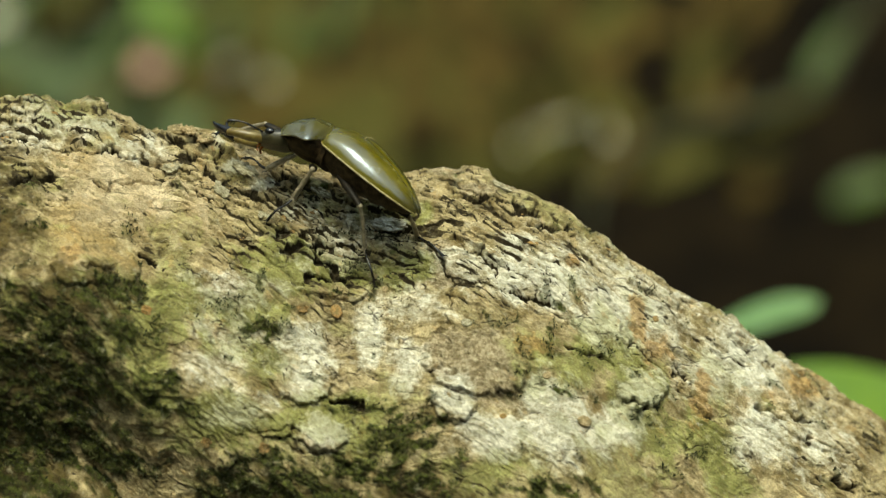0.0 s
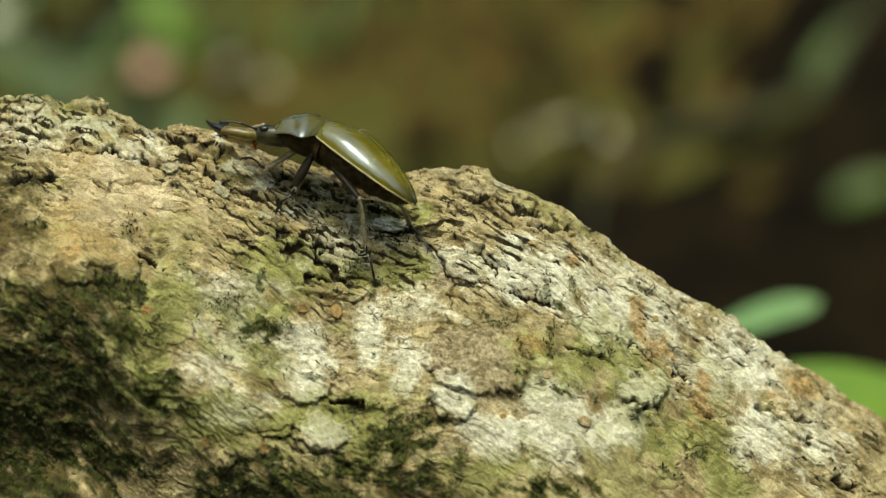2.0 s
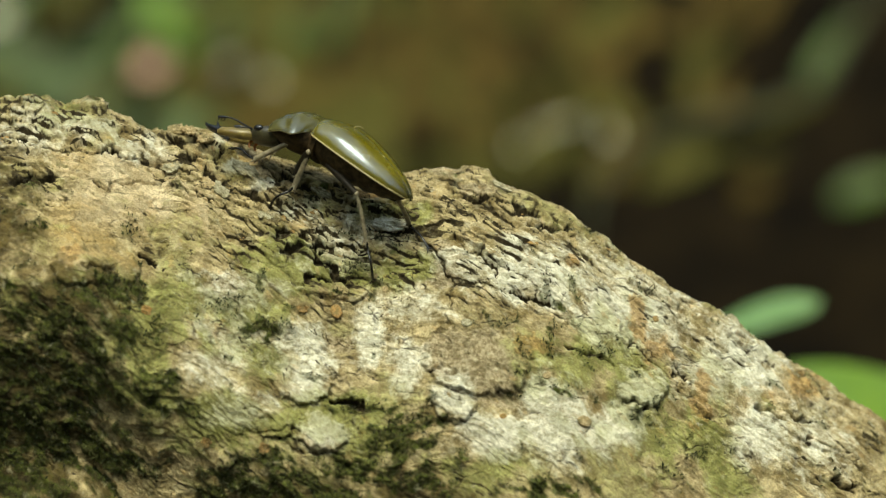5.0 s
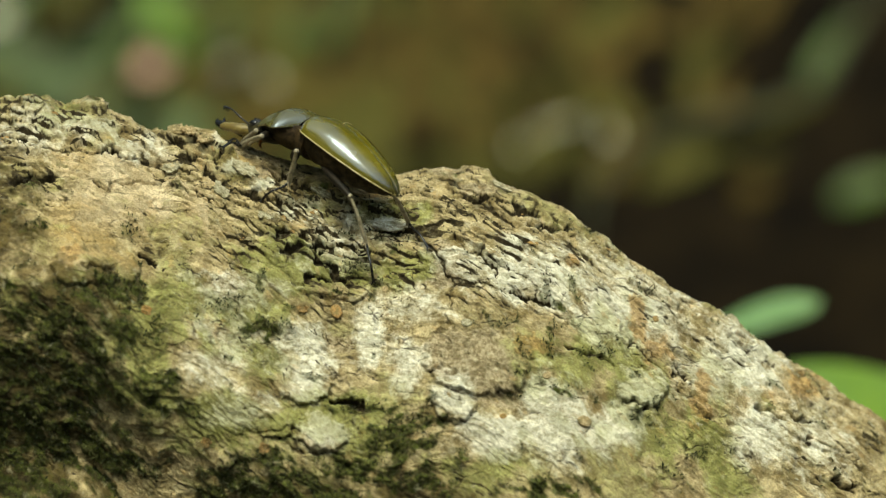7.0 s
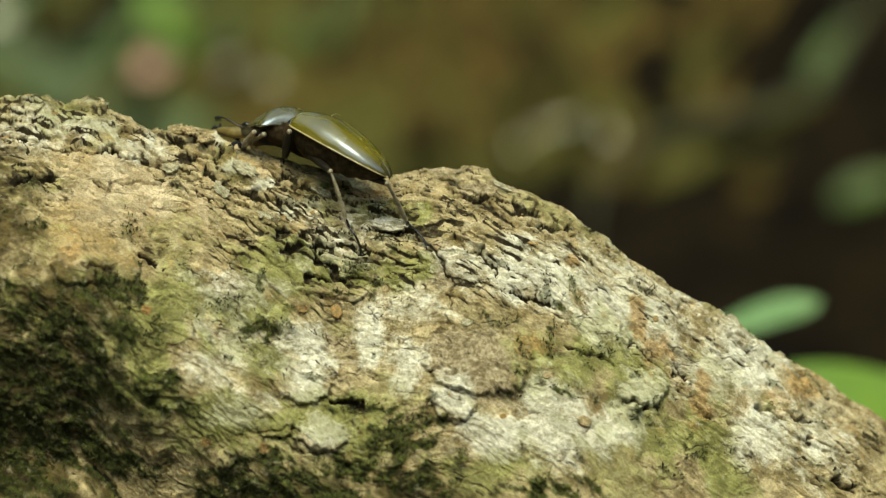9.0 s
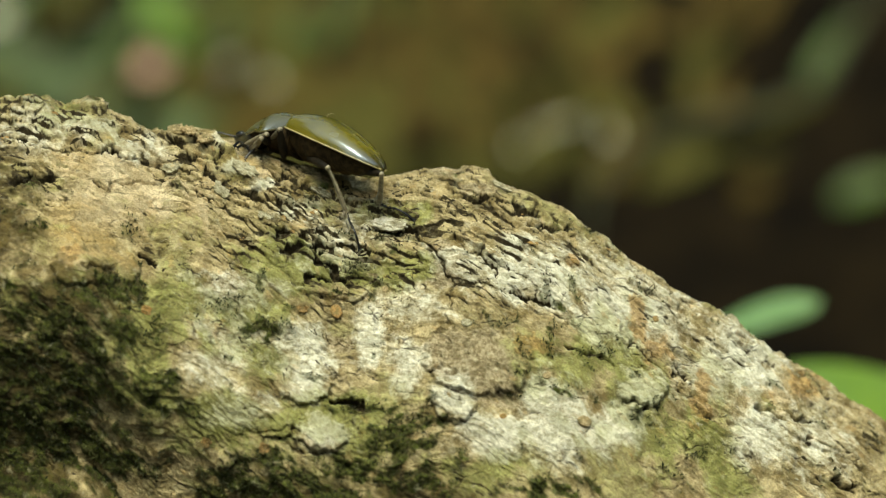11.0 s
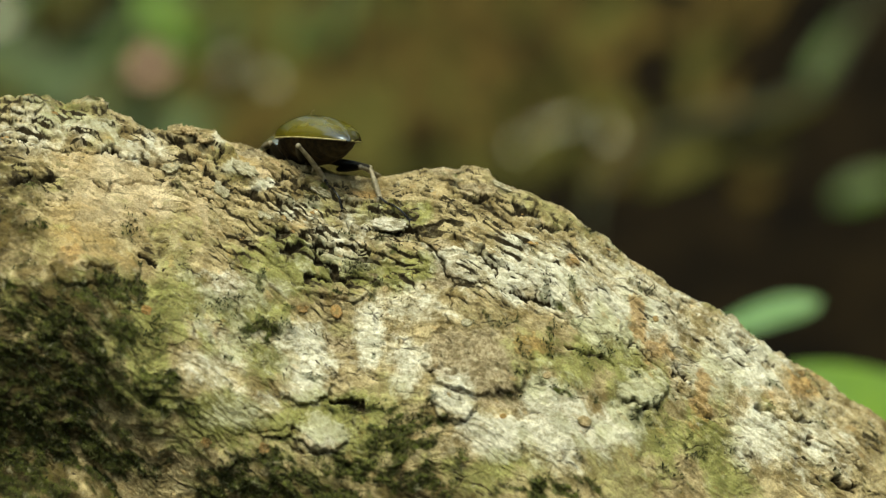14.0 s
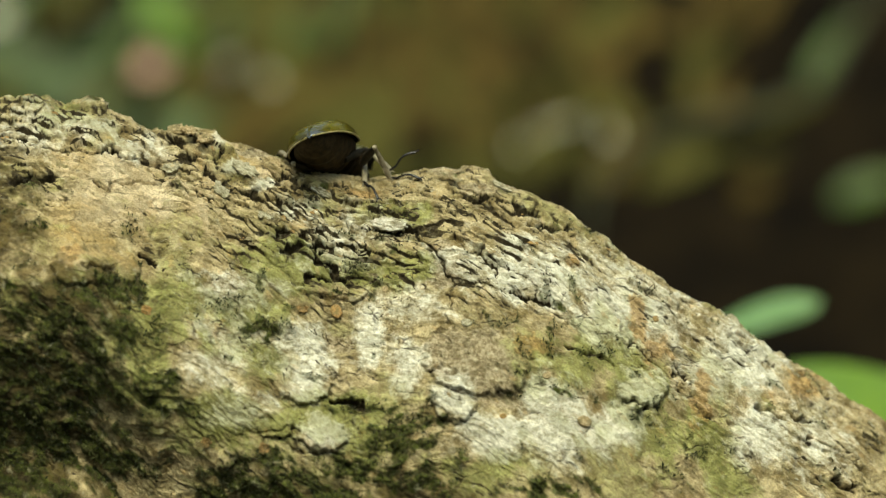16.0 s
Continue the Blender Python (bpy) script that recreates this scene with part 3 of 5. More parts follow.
    for cx, cz, rx, rz in PLATES:
        near = (np.abs(fx - cx) < rx * 1.6) & (np.abs(fz - cz) < rz * 1.6)
        d = np.sqrt(((fx[near] - cx) / rx) ** 2 + ((fz[near] - cz) / rz) ** 2) + 0.5 * wob[near] + 0.25 * wob2[near]
        h[near] += 1.1 * (1 - smooth01(d, 0.90, 1.0)) * (0.55 + 0.45 * smooth01(cz + rz - fz[near], 0, 2 * rz))
        # A dark rim painted below each plate, where its shadow lies.
        dirt_shade[near] += 0.45 * smooth01(d, 0.93, 1.0) * (1 - smooth01(d, 1.02, 1.16)) * smooth01(cz - fz[near], -0.2 * rz, 0.5 * rz)
    h = h + 2.2 * gn(u / 30, v / 26, 12) * smooth01(v, 10, 40) + 0.9 * gn(u / 11, v / 11, 13)
    h = h + 0.30 * lichen + 0.25 * tanned - 0.25 * brown + moss * (0.3 + 0.8 * gn(u / 3.1, v / 3.1, 64) + 0.5 * gn(u / 1.5, v / 1.5, 65) + 0.3 * gn(u / 0.7, v / 0.7, 66))
    h = h + (0.45 + 0.3 * rough) * (0.16 * gn(u / 1.9, slant / 1.2, 14) + 0.10 * gn(u / 0.9, slant / 0.65, 15)) + 0.10 * gn(u / 0.42, v / 0.42, 16) + 0.05 * rough * np.abs(gn(u / 0.5, slant / 0.3, 17))
    P = np.stack([x + nx * h, y + ny * h, z + nz * h], -1).astype(np.float32) * MM
    P[..., 2] += Z0
    nu, nv = x.shape
    idx = np.arange(nu * nv, dtype=np.int32).reshape(nu, nv)
    nxt = np.roll(idx, -1, 1)
    # the last column of angles meets the first again
    quads = np.stack([idx[:-1], nxt[:-1], nxt[1:], idx[1:]], -1).reshape(-1, 4)
    me = bpy.data.meshes.new("log")
    me.vertices.add(nu * nv)
    me.vertices.foreach_set("co", P.reshape(-1))
    me.loops.add(quads.size)
    me.loops.foreach_set("vertex_index", quads.reshape(-1))
    me.polygons.add(len(quads))
    me.polygons.foreach_set("loop_start", np.arange(0, quads.size, 4, dtype=np.int32))
    me.update(calc_edges=True)
    me.polygons.foreach_set("use_smooth", np.ones(len(quads), bool))
    for name, f in (("lichen", lichen), ("tan", tanned), ("brown", brown), ("rust", rust), ("moss", moss), ("algae", algae), ("bark_shade", bark_shade), ("dirt_shade", np.clip(dirt_shade * (1 - 0.35 * tanned) * (1 - 0.35 * smooth01(u, 5, 40)), 0, 1))):
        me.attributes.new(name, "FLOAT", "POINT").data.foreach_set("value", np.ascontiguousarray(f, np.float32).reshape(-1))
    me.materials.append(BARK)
    ob = tagged(new("log", me), "thick weathered fallen log with pale flaking bark, lichen and dark moss", "log")
    N = np.stack([nx, ny, nz], -1)
    return ob, P, N, rough, moss, fx, fz, ua


LOG, LOG_P, LOG_N, LOG_ROUGH, LOG_MOSS, LOG_FX, LOG_FZ, LOG_A = build_log()
FRONT = (LOG_A > 0.5) & (LOG_A < 82)
CH_X, CH_Z = LOG_P[:, FRONT, 0] * EYE / (EYE + LOG_P[:, FRONT, 1]), (LOG_P[:, FRONT, 2] - Z0) * EYE / (EYE + LOG_P[:, FRONT, 1])
FR_P, FR_N = LOG_P[:, FRONT], LOG_N[:, FRONT]


def on_bark(cx, cz):
    """The place on the bark and its normal at a spot of the chart, in mm."""
    d = (CH_X - cx * MM) ** 2 + (CH_Z - cz * MM) ** 2
    k = np.argmin(np.where(d < d.min() + (0.5 * MM) ** 2, FR_P[..., 1], 9.0))
    i, j = np.unravel_index(k, CH_X.shape)
    return Vector([float(q) for q in FR_P[i, j]]), Vector([float(q) for q in FR_N[i, j]])


def flake_mesh(seed, sides=11, curl=0.25, ragged=0.2):
    """A thin ragged chip, one unit in radius, with an uneven face and its rim curled up."""
    r = random.Random(seed)
    bm = bmesh.new()
    rad = [1 + r.uniform(-1.3, 0.8) * ragged for _ in range(sides)]
    top, mid, inn, low = [], [], [], []
    for k in range(sides):
        a = 2 * math.pi * (k + r.uniform(-0.25, 0.25)) / sides
        c, s = math.cos(a) * rad[k], math.sin(a) * rad[k]
        lift = curl * r.uniform(0.0, 1.0)
        top.append(bm.verts.new((c, s, 0.06 + lift)))
        low.append(bm.verts.new((c * 0.96, s * 0.96, lift - 0.12)))
        mid.append(bm.verts.new((c * 0.74, s * 0.74, 0.10 + lift * 0.4 + r.uniform(-0.08, 0.08))))
        inn.append(bm.verts.new((c * 0.4, s * 0.4, 0.12 + r.uniform(-0.10, 0.10))))
    for k in range(sides):
        j = (k + 1) % sides
        bm.faces.new((top[k], top[j], mid[j], mid[k]))
        bm.faces.new((mid[k], mid[j], inn[j], inn[k]))
        bm.faces.new((low[k], low[j], top[j], top[k]))
    bm.faces.new(inn)
    return bm


def knob_mesh(seed):
    """A small domed wart with a sunken middle."""
    r = random.Random(seed)
    bm = bmesh.new()
    rings = []
    for rad, z in ((1.0, -0.3), (1.05, 0.15), (0.85, 0.5), (0.5, 0.55), (0.2, 0.42)):
        rings.append([bm.verts.new((rad * math.cos(a) * r.uniform(0.92, 1.08), rad * math.sin(a) * r.uniform(0.92, 1.08), z))
                      for a in [2 * math.pi * k / 10 for k in range(10)]])
    for a, b in zip(rings, rings[1:]):
        for k in range(10):
            bm.faces.new((a[k], a[(k + 1) % 10], b[(k + 1) % 10], b[k]))
    bm.faces.new(rings[-1])
    return bm


def on_surface(p, n, turn, sx, sy, sz, sink, tilt=0.0):
    along = Vector((1, 0, -0.2)).cross(n).normalized()
    m = Matrix((n.cross(along) * -1, along, n)).transposed().to_4x4()
    return Matrix.Translation(p - n * sink) @ m @ Euler((tilt, tilt * 0.6, turn)).to_matrix().to_4x4() @ Matrix.Diagonal((sx, sy, sz, 1))


def build_moss():
    """Short leafy moss shoots, far too many to count, on the dark growth of the flank."""
    r = np.random.RandomState(12)
    m = LOG_MOSS[:, FRONT]
    ok = np.argwhere((m > 0.42) & (np.abs(CH_X) < 0.105) & (CH_Z < 0.012))
    pick = ok[r.randint(0, len(ok), 8000)]
    p, nrm = FR_P[pick[:, 0], pick[:, 1]], FR_N[pick[:, 0], pick[:, 1]]
    n = len(p)
    lean = nrm + r.normal(0, 0.55, (n, 3)) + (0, 0, 0.25)
    lean /= np.linalg.norm(lean, axis=1)[:, None]
    side = np.cross(lean, r.normal(0, 1, (n, 3)))
    side /= np.linalg.norm(side, axis=1)[:, None]
    bow = np.cross(side, lean)
    ln, w = r.uniform(0.5, 1.3, (n, 1)) * MM, r.uniform(0.07, 0.16, (n, 1)) * MM
    root, midp, tip = p - nrm * 0.0002, p + lean * ln * 0.55 + bow * ln * 0.1, p + lean * ln + bow * ln * 0.3
    v = np.stack([root - side * w * 0.6, root + side * w * 0.6, midp + side * w, tip, midp - side * w], 1).reshape(-1, 3)
    me = bpy.data.meshes.new("moss")
    me.from_pydata(v.tolist(), [], np.arange(5 * n).reshape(-1, 5).tolist())
    me.materials.append(MOSS)
    tagged(new("moss", me), "short dark green moss growing on the flank of the log", "moss", kind="stuff")


def dress_log():
    # Larger chips and crusts, each on its spot: (along, above, half length, half height, turn).
    flakes = {m: [mesh_of(flake_mesh(10 * i + k, 9, 0.3, 0.45), "bark_chip", m, False) for k in range(6)] for i, m in enumerate((PALE_FLAKE, TAN_FLAKE, GREY_FLAKE, RUST_FLAKE, BARK))}
    named = [
        (TAN_FLAKE, "bark_flake", "curled tan bark flake", [(-56.2, 25.4, 1.6, 1.2, 20), (-53.6, 25.3, 1.9, 1.1, -15), (-50.8, 23.4, 2.0, 1.3, 30), (-36, 18.6, 2.6, 1.2, -25), (-30.5, 16.2, 2.4, 1.0, -20)]),
        (PALE_FLAKE, "bark_flake", "pale curled bark flake", [(-42.6, 17.0, 3.2, 1.5, -22), (-26.2, 12.6, 2.4, 1.0, -20), (-58, 17, 2.2, 1.2, -10), (-47.5, 12.5, 2.4, 1.2, -30), (12.5, 13.4, 2.6, 1.0, -12)]),
        (RUST_FLAKE, "bark_flake", "orange bark chip", [(-38.3, -41.9, 1.2, 1.08, 0), (-50.6, -40.9, 1.08, 0.96, 0), (-62.6, -12.8, 1.08, 1.08, 0), (-29.3, -12.5, 1.68, 0.96, 30)]),
    ]
    p, n = on_bark(*(-11.3, 5.3))
    scale = part("bark_flake", mesh_of(flake_mesh(77, 26, 0.16, 0.11), "bark_flake", WHITE_LICHEN, False), None, LOG, "pale lens-shaped bark scale")
    scale.matrix_basis = on_surface(p, n, -0.08, 4.0 * MM, 2.0 * MM, 3.0 * MM, -0.15 * MM, 0.10)
    k = 0
    for m, name, label, rows in named:
        for cx, cz, rx, rz, turn in rows:
            p, n = on_bark(cx, cz)
            k += 1
            ob = part(name, mesh_of(flake_mesh(300 + k, 26, 0.16, 0.22), name, m, False), None, LOG, label)
            ob.matrix_basis = on_surface(p, n, radians(turn), rx * MM, rz * MM * 1.15, 2.6 * MM, 0.0 * MM)
    knobs = [mesh_of(knob_mesh(40 + i), "wart", (TAN_FLAKE, GREY_FLAKE, RUST_FLAKE, PALE_FLAKE)[i]) for i in range(4)]
    for i, (cx, cz, r) in enumerate([(30, -36.5, 1.8), (2.2, -42.5, 1.2), (-22.8, -13.4, 1.8), (4.7, -15.6, 1.32), (22.1, -26.3, 1.2), (-34.1, 25.1, 0.6), (28.1, -2.5, 1.08), (-48.2, -5.6, 0.96),
                                     (-12.5, -8, 1.08), (2.5, -36.8, 0.96), (13.1, -35.3, 0.96), (-38.3, 7.6, 0.96), (1.3, -30.5, 0.72), (-19.1, -10.7, 1.08), (45.1, -14.3, 1.08)]):
        p, n = on_bark(cx, cz)
        ob = part("wart", knobs[i % 4], None, LOG)
        ob.matrix_basis = on_surface(p, n, i, r * MM * 0.85, r * MM * 0.65, r * MM * 0.45, 0.1 * MM)
    # Loose chips on the broken bark near the crown.
    r = random.Random(5)
    nu, nv = CH_X.shape
    rough = LOG_ROUGH[:, FRONT]
    moss = LOG_MOSS[:, FRONT]
    placed = 0
    while placed < 240:
        i, j = r.randrange(80, nu - 60), r.randrange(nv)
        if abs(CH_X[i, j]) > 0.1 or rough[i, j] < r.uniform(0.3, 1.0) or moss[i, j] > 0.6:
            continue
        p, n = Vector([float(q) for q in FR_P[i, j]]), Vector([float(q) for q in FR_N[i, j]])
        m = r.choice((PALE_FLAKE, GREY_FLAKE, TAN_FLAKE, RUST_FLAKE, BARK, BARK, BARK, BARK))
        s = r.uniform(0.7, 1.0) * r.choice((0.5, 0.65, 0.95)) * MM
        ob = part("bark_chip", flakes[m][r.randrange(6)], None, LOG)
        ob.matrix_basis = on_surface(p, n, r.gauss(0.25, 0.35), s * r.uniform(1.2, 2.0), s * 0.8, s * r.uniform(0.5, 0.9), 0.10 * MM, r.uniform(-0.25, 0.25))
        placed += 1


# ---- ground, bank and undergrowth behind the log ----
def ground_height(x, y):
    r = np.hypot(x, y)
    rise = 1.25 * smooth01(y + 0.10 * np.sin(x * 2.1), 1.45, 2.9) + 2.5 * smooth01(r, 3.5, 12)
    return rise + 0.05 * fbm(x * 1.3, y * 1.3, 3, 2) * smooth01(np.abs(y), 0.25, 0.8) + 0.02 * fbm(x * 7, y * 7, 3, 4) * smooth01(np.abs(y), 0.3, 0.9)


def build_ground():
    a = np.concatenate([-np.geomspace(400, 2.2, 40), np.linspace(-2.1, 2.1, 110), np.geomspace(2.2, 400, 40)])
    b = np.concatenate([-np.geomspace(400, 1.3, 40), np.linspace(-1.2, 3.4, 130), np.geomspace(3.5, 400, 40)])
    x, y = np.meshgrid(a, b, indexing="ij")
    z = ground_height(x, y)
    nu, nv = x.shape
    idx = np.arange(nu * nv).reshape(nu, nv)
    quads = np.stack([idx[:-1, :-1], idx[1:, :-1], idx[1:, 1:], idx[:-1, 1:]], -1).reshape(-1, 4)
    me = bpy.data.meshes.new("ground")
    me.from_pydata(np.stack([x, y, z], -1).reshape(-1, 3).tolist(), [], quads.tolist())
    me.polygons.foreach_set("use_smooth", [True] * len(me.polygons))
    me.materials.append(SHADED_SOIL)
    return tagged(new("ground", me), "bare forest soil rising to a bank behind the log, coloured near black for shade", "ground", kind="structure")


def build_shade_canopy():
    """Leaves added out of view to block and shape light: uneven layers on all sides and overhead, with gaps to the sky.
    """
    r = np.random.RandomState(3)
    n = 9000
    d = r.normal(0, 1, (n, 3))
    d[:, 2] = np.abs(d[:, 2])
    d /= np.linalg.norm(d, axis=1)[:, None]
    gap = np.array([-0.02, -0.40, 0.90])
    off = np.degrees(np.arccos(np.clip(d @ (gap / np.linalg.norm(gap)), -1, 1)))
    far = np.degrees(np.arccos(np.clip(d @ np.array([-0.05, 0.52, 0.85]), -1, 1)))
    wave = 5 * np.sin(7 * d[:, 0]) + 4 * np.sin(11 * d[:, 1] + 1)
    d = d[(off + wave > 43) & ((far + wave > 19) | (r.rand(n) < 0.3))]
    n = len(d)
    c = d * r.uniform(3.1, 3.6, (n, 1)) * (1 + 0.22 * np.abs(np.sin(3 * d[:, :1] + 5 * d[:, 1:2]))) + (0, 0.2, -0.1)
    a = r.normal(0, 1, (n, 3))
    a -= d * (a * d).sum(1)[:, None] * 0.8
    a /= np.linalg.norm(a, axis=1)[:, None]
    b = np.cross(a, d + r.normal(0, 0.3, (n, 3)))
    b /= np.linalg.norm(b, axis=1)[:, None]
    ln, w = r.uniform(0.13, 0.24, (n, 1)), r.uniform(0.06, 0.10, (n, 1))
    v = np.stack([c - a * ln, c + b * w - a * ln * 0.2, c + a * ln * 1.1, c - b * w - a * ln * 0.2], 1).reshape(-1, 3)
    me = bpy.data.meshes.new("canopy")
    me.from_pydata(v.tolist(), [], np.arange(4 * n).reshape(-1, 4).tolist())
    me.materials.append(GREEN_LEAF)
    return tagged(new("canopy", me), "dense dark green leaves around and overhead, out of view, added to shape the light", "canopy", kind="stuff")


def ground_z(x, y):
    return float(ground_height(np.array([x]), np.array([y]))[0])


def leaf_blade(length, width, curl=0.25, fold=0.15, n=10, tip=1.4, thick=0.0004, seed=0, belly=0.75, blunt=0.8):
    """A pointed leaf along +x from its stalk, folded along the midrib and arched."""
    r = random.Random(seed)
    ph = r.uniform(0, 6)
    rows = []
    for i in range(n + 1):
        s = i / n
        w = width * 0.5 * max(0.0, math.sin(math.pi * min(1, s ** belly))) ** blunt if 0 < s < 1 else width * 0.01
        w *= 1 - 0.25 * s ** tip
        x = length * (s - 0.08 * curl * s * s)
        z = curl * length * (0.35 * s - s * s * 0.75)
        row = []
        for j in range(-4, 5):
            q = j / 4
            row.append((x, w * q, z + fold * w * abs(q) + 0.03 * width * math.sin(9 * s + ph + 2 * q)))
        rows.append(row)
    return sheet(rows, thick)


def at_plane(px, py, depth):
    """A spot behind the log: along and above in mm as seen on the chart, carried back to that depth in metres."""
    k = (EYE + depth) / EYE
    return Vector((px * MM * k, depth, Z0 + py * MM * k))


def leaf_pose(p, along, normal, s=1.0):
    x = Vector(along).normalized()
    z = Vector(normal)
    z = (z - x * z.dot(x)).normalized()
    return Matrix.Translation(p) @ Matrix((x, z.cross(x), z)).transposed().to_4x4() @ Matrix.Diagonal((s, s, s, 1))


def seedling(name, base, leaves, stem_r, material, label):
    """A low plant: one stalk from the ground, with leaves at its top."""
    plant = tagged(new(name), label, "plant", "seedlings behind the log")
    plant.matrix_basis = Matrix.Translation(base)
    top = leaves[0][0] - base
    part("stem", tube([(0, 0, -0.01), top * 0.5 + Vector((0.012, 0, 0)), top], [stem_r, stem_r * 0.8, stem_r * 0.5], 7, n=9), ROOT, plant)
    for i, (p, along, normal, length, width, curl) in enumerate(leaves):
        leaf = part("leaf", leaf_blade(length, width, curl, 0.12, seed=i, belly=1.25, blunt=0.6), material, plant)
        leaf.matrix_basis = leaf_pose(p - base, along, normal)
        mid = tube([(0, 0, 0.0004), (length * 0.5, 0, curl * length * -0.01 + 0.0004), (length * 0.9, 0, curl * length * -0.28)], [0.0007, 0.0005, 0.0002], 5, n=6)
        rib = part("midrib", mid, material, leaf)
    return plant


def build_undergrowth():
    p1 = at_plane(57.2, -18.2, 0.42)
    seedling("seedling", Vector((p1.x - 0.02, 0.43, ground_z(p1.x - 0.02, 0.43))),
             [(p1, (1, 0.25, 0.34), (-0.25, -0.6, 0.75), 0.041, 0.0165, 0.10)], 0.0012, WAXY_LEAF, "seedling with one waxy pale green leaf")
    p2 = at_plane(67.9, -27.2, 0.38)
    seedling("seedling", Vector((p2.x + 0.03, 0.41, ground_z(p2.x + 0.03, 0.41))),
             [(p2, (1, 0.05, -0.34), (0.0, -0.75, 0.66), 0.087, 0.042, 0.12)], 0.0014, BRIGHT_LEAF, "seedling with a broad bright green leaf")
    # leaves and litter on the bank: along, above (chart), depth, length, width, direction in the face, material
    r = random.Random(11)
    spots = []
    spots.append((DRY_LEAF, "dead_leaf", "dry brown dead leaf lying on the bank", [(5.5, 45.7, 22.8, 8.4, -55), (-2.9, 34.9, 20.4, 7.2, -60), (-10.1, 42.1, 19.2, 7.2, -40), (-17.3, 36.1, 18, 7.2, 20), (13.9, 39.7, 24, 8.4, -50), (27.1, 44.5, 21.6, 7.2, -45),
                                (-26.9, 45.7, 18, 7.2, 70), (9.1, 25.3, 18, 7.2, -20), (35.5, 34.9, 19.2, 6, -60), (46.3, 45.7, 18, 7.2, -40)]))
    spots.append((OLIVE_LEAF, "dead_leaf", "olive brown dead leaf lying on the bank", [(21.1, 21.1, 15.6, 7.2, -150), (31.9, 15.7, 18, 7.2, 70), (1.9, 30.1, 20.4, 7.2, -60), (37.9, 27.7, 20.4, 6.6, -40), (17.5, 48.1, 20.4, 7.2, -50), (-11.3, 28.9, 19.2, 8.4, -35),
                                (-22.1, 28.9, 18, 8.4, 10), (-4.1, 48.1, 19.2, 8.4, -60), (-36.5, 48.1, 18, 8.4, 40), (-29.3, 37.3, 18, 7.2, -20), (28.3, 30.1, 18, 6, -60), (-17.3, 22.9, 16.8, 7.2, 0), (58.3, 28.6, 22.8, 5.04, -8), (73.9, 30.7, 18, 4.8, 25), (70, 20, 12, 4, 15)]))
    spots.append((GREEN_LEAF, "undergrowth_leaf", "green leaf of low undergrowth on the bank", [(-54.5, 48.1, 22.8, 9.6, 80), (-59.3, 51.7, 20.4, 8.4, 50), (-43.7, 50.5, 19.2, 9.6, 100), (-86.9, 38.5, 22.8, 10.8, 20), (-72.5, 37.3, 19.2, 8.4, -20), (-52.1, 27.7, 20.4, 8.4, 10),
                                (90.7, 13.3, 18, 7.2, 20), (81, 42, 20, 4, 58), (-32.9, 44.5, 18, 7.2, 60), (-91.7, 45.7, 18, 9.6, 80), (-67.7, 45.7, 18, 7.2, 50), (-78.5, 32.5, 20.4, 8.4, 0), (-22.1, 50.5, 20.4, 7.2, 60)]))
    spots.append((PINK_LEAF, "dead_leaf", "pinkish dry leaf caught on the bank", [(-61.1, 39.1, 9.6, 7.44, 20)]))
    spots.append((PALE_LEAF, "dead_leaf", "pale leaf scrap on the bank, coloured bright for a blurred light spot", [(-77.9, 50.5, 6.96, 5.52, 0), (-46.1, 39.1, 6, 5.28, 30), (-35.6, 36.1, 5.28, 4.8, 0), (-94.1, 49.3, 6.6, 5.4, 0), (21.1, 22.9, 10.8, 5.4, 20)]))
    spots += [(BRIGHT_LEAF, "undergrowth_leaf", "bright green blade of low undergrowth on the bank", [(-57, 47.5, 22, 8, -52)]),
              (PALE_LEAF, "dead_leaf", "bleached narrow leaf lying on the bank", [(22, 24.8, 17, 3.2, 26), (35, 24, 24, 2.2, 98)]),
              (DRY_LEAF, "dead_leaf", "dry brown dead leaf lying on the bank", [(62, 30.5, 26, 4, -4), (74, 31, 14, 4, 20), (66, 13, 8, 6, 10)])]
    litter = [(r.triangular(-110, 76, -15), r.uniform(14, 56), r.uniform(16, 30), r.uniform(3.5, 7), r.gauss(54, 20)) for _ in range(125)]
    spots += [(DRY_LEAF, "dead_leaf", "dry brown dead leaf lying on the bank", [q for q in litter[:60] if q[0] > -55]),
              (OLIVE_LEAF, "dead_leaf", "olive brown dead leaf lying on the bank", litter[60:115]),
              (GREEN_LEAF, "undergrowth_leaf", "green leaf of low undergrowth on the bank", [(q[0] * 0.5 - 60, *q[1:]) for q in litter[115:]])]
    for m, name, label, rows in spots:
        for cx, cz, ln, wd, turn in rows:
            d = 1.62 + r.uniform(-0.07, 0.07)
            p = at_plane(cx, cz, d)
            # lie on the slope of the bank
            for _ in range(40):
                if ground_z(p.x, d) < p.z - 0.002:
                    d += 0.012
                    p = at_plane(cx, cz, d)
            k = (EYE + d) / EYE
            c, s = math.cos(radians(turn)), math.sin(radians(turn))
            along = Vector((c, 0.25 * s, s))
            ob = new(name, mesh_of(leaf_blade(ln * MM * k, wd * MM * k, r.uniform(0.05, 0.3), 0.15, seed=int(ln + cx)), name, m))
            off = along.normalized() * (ln * MM * k * 0.5)
            ob.matrix_basis = leaf_pose(p - off + Vector((0, -0.05 if m == BRIGHT_LEAF else -0.01, 0)), along, (r.uniform(-0.3, 0.3), -1, r.uniform(0.2, 0.8)))
            tagged(ob, label, "leaf", "leaves on the bank")
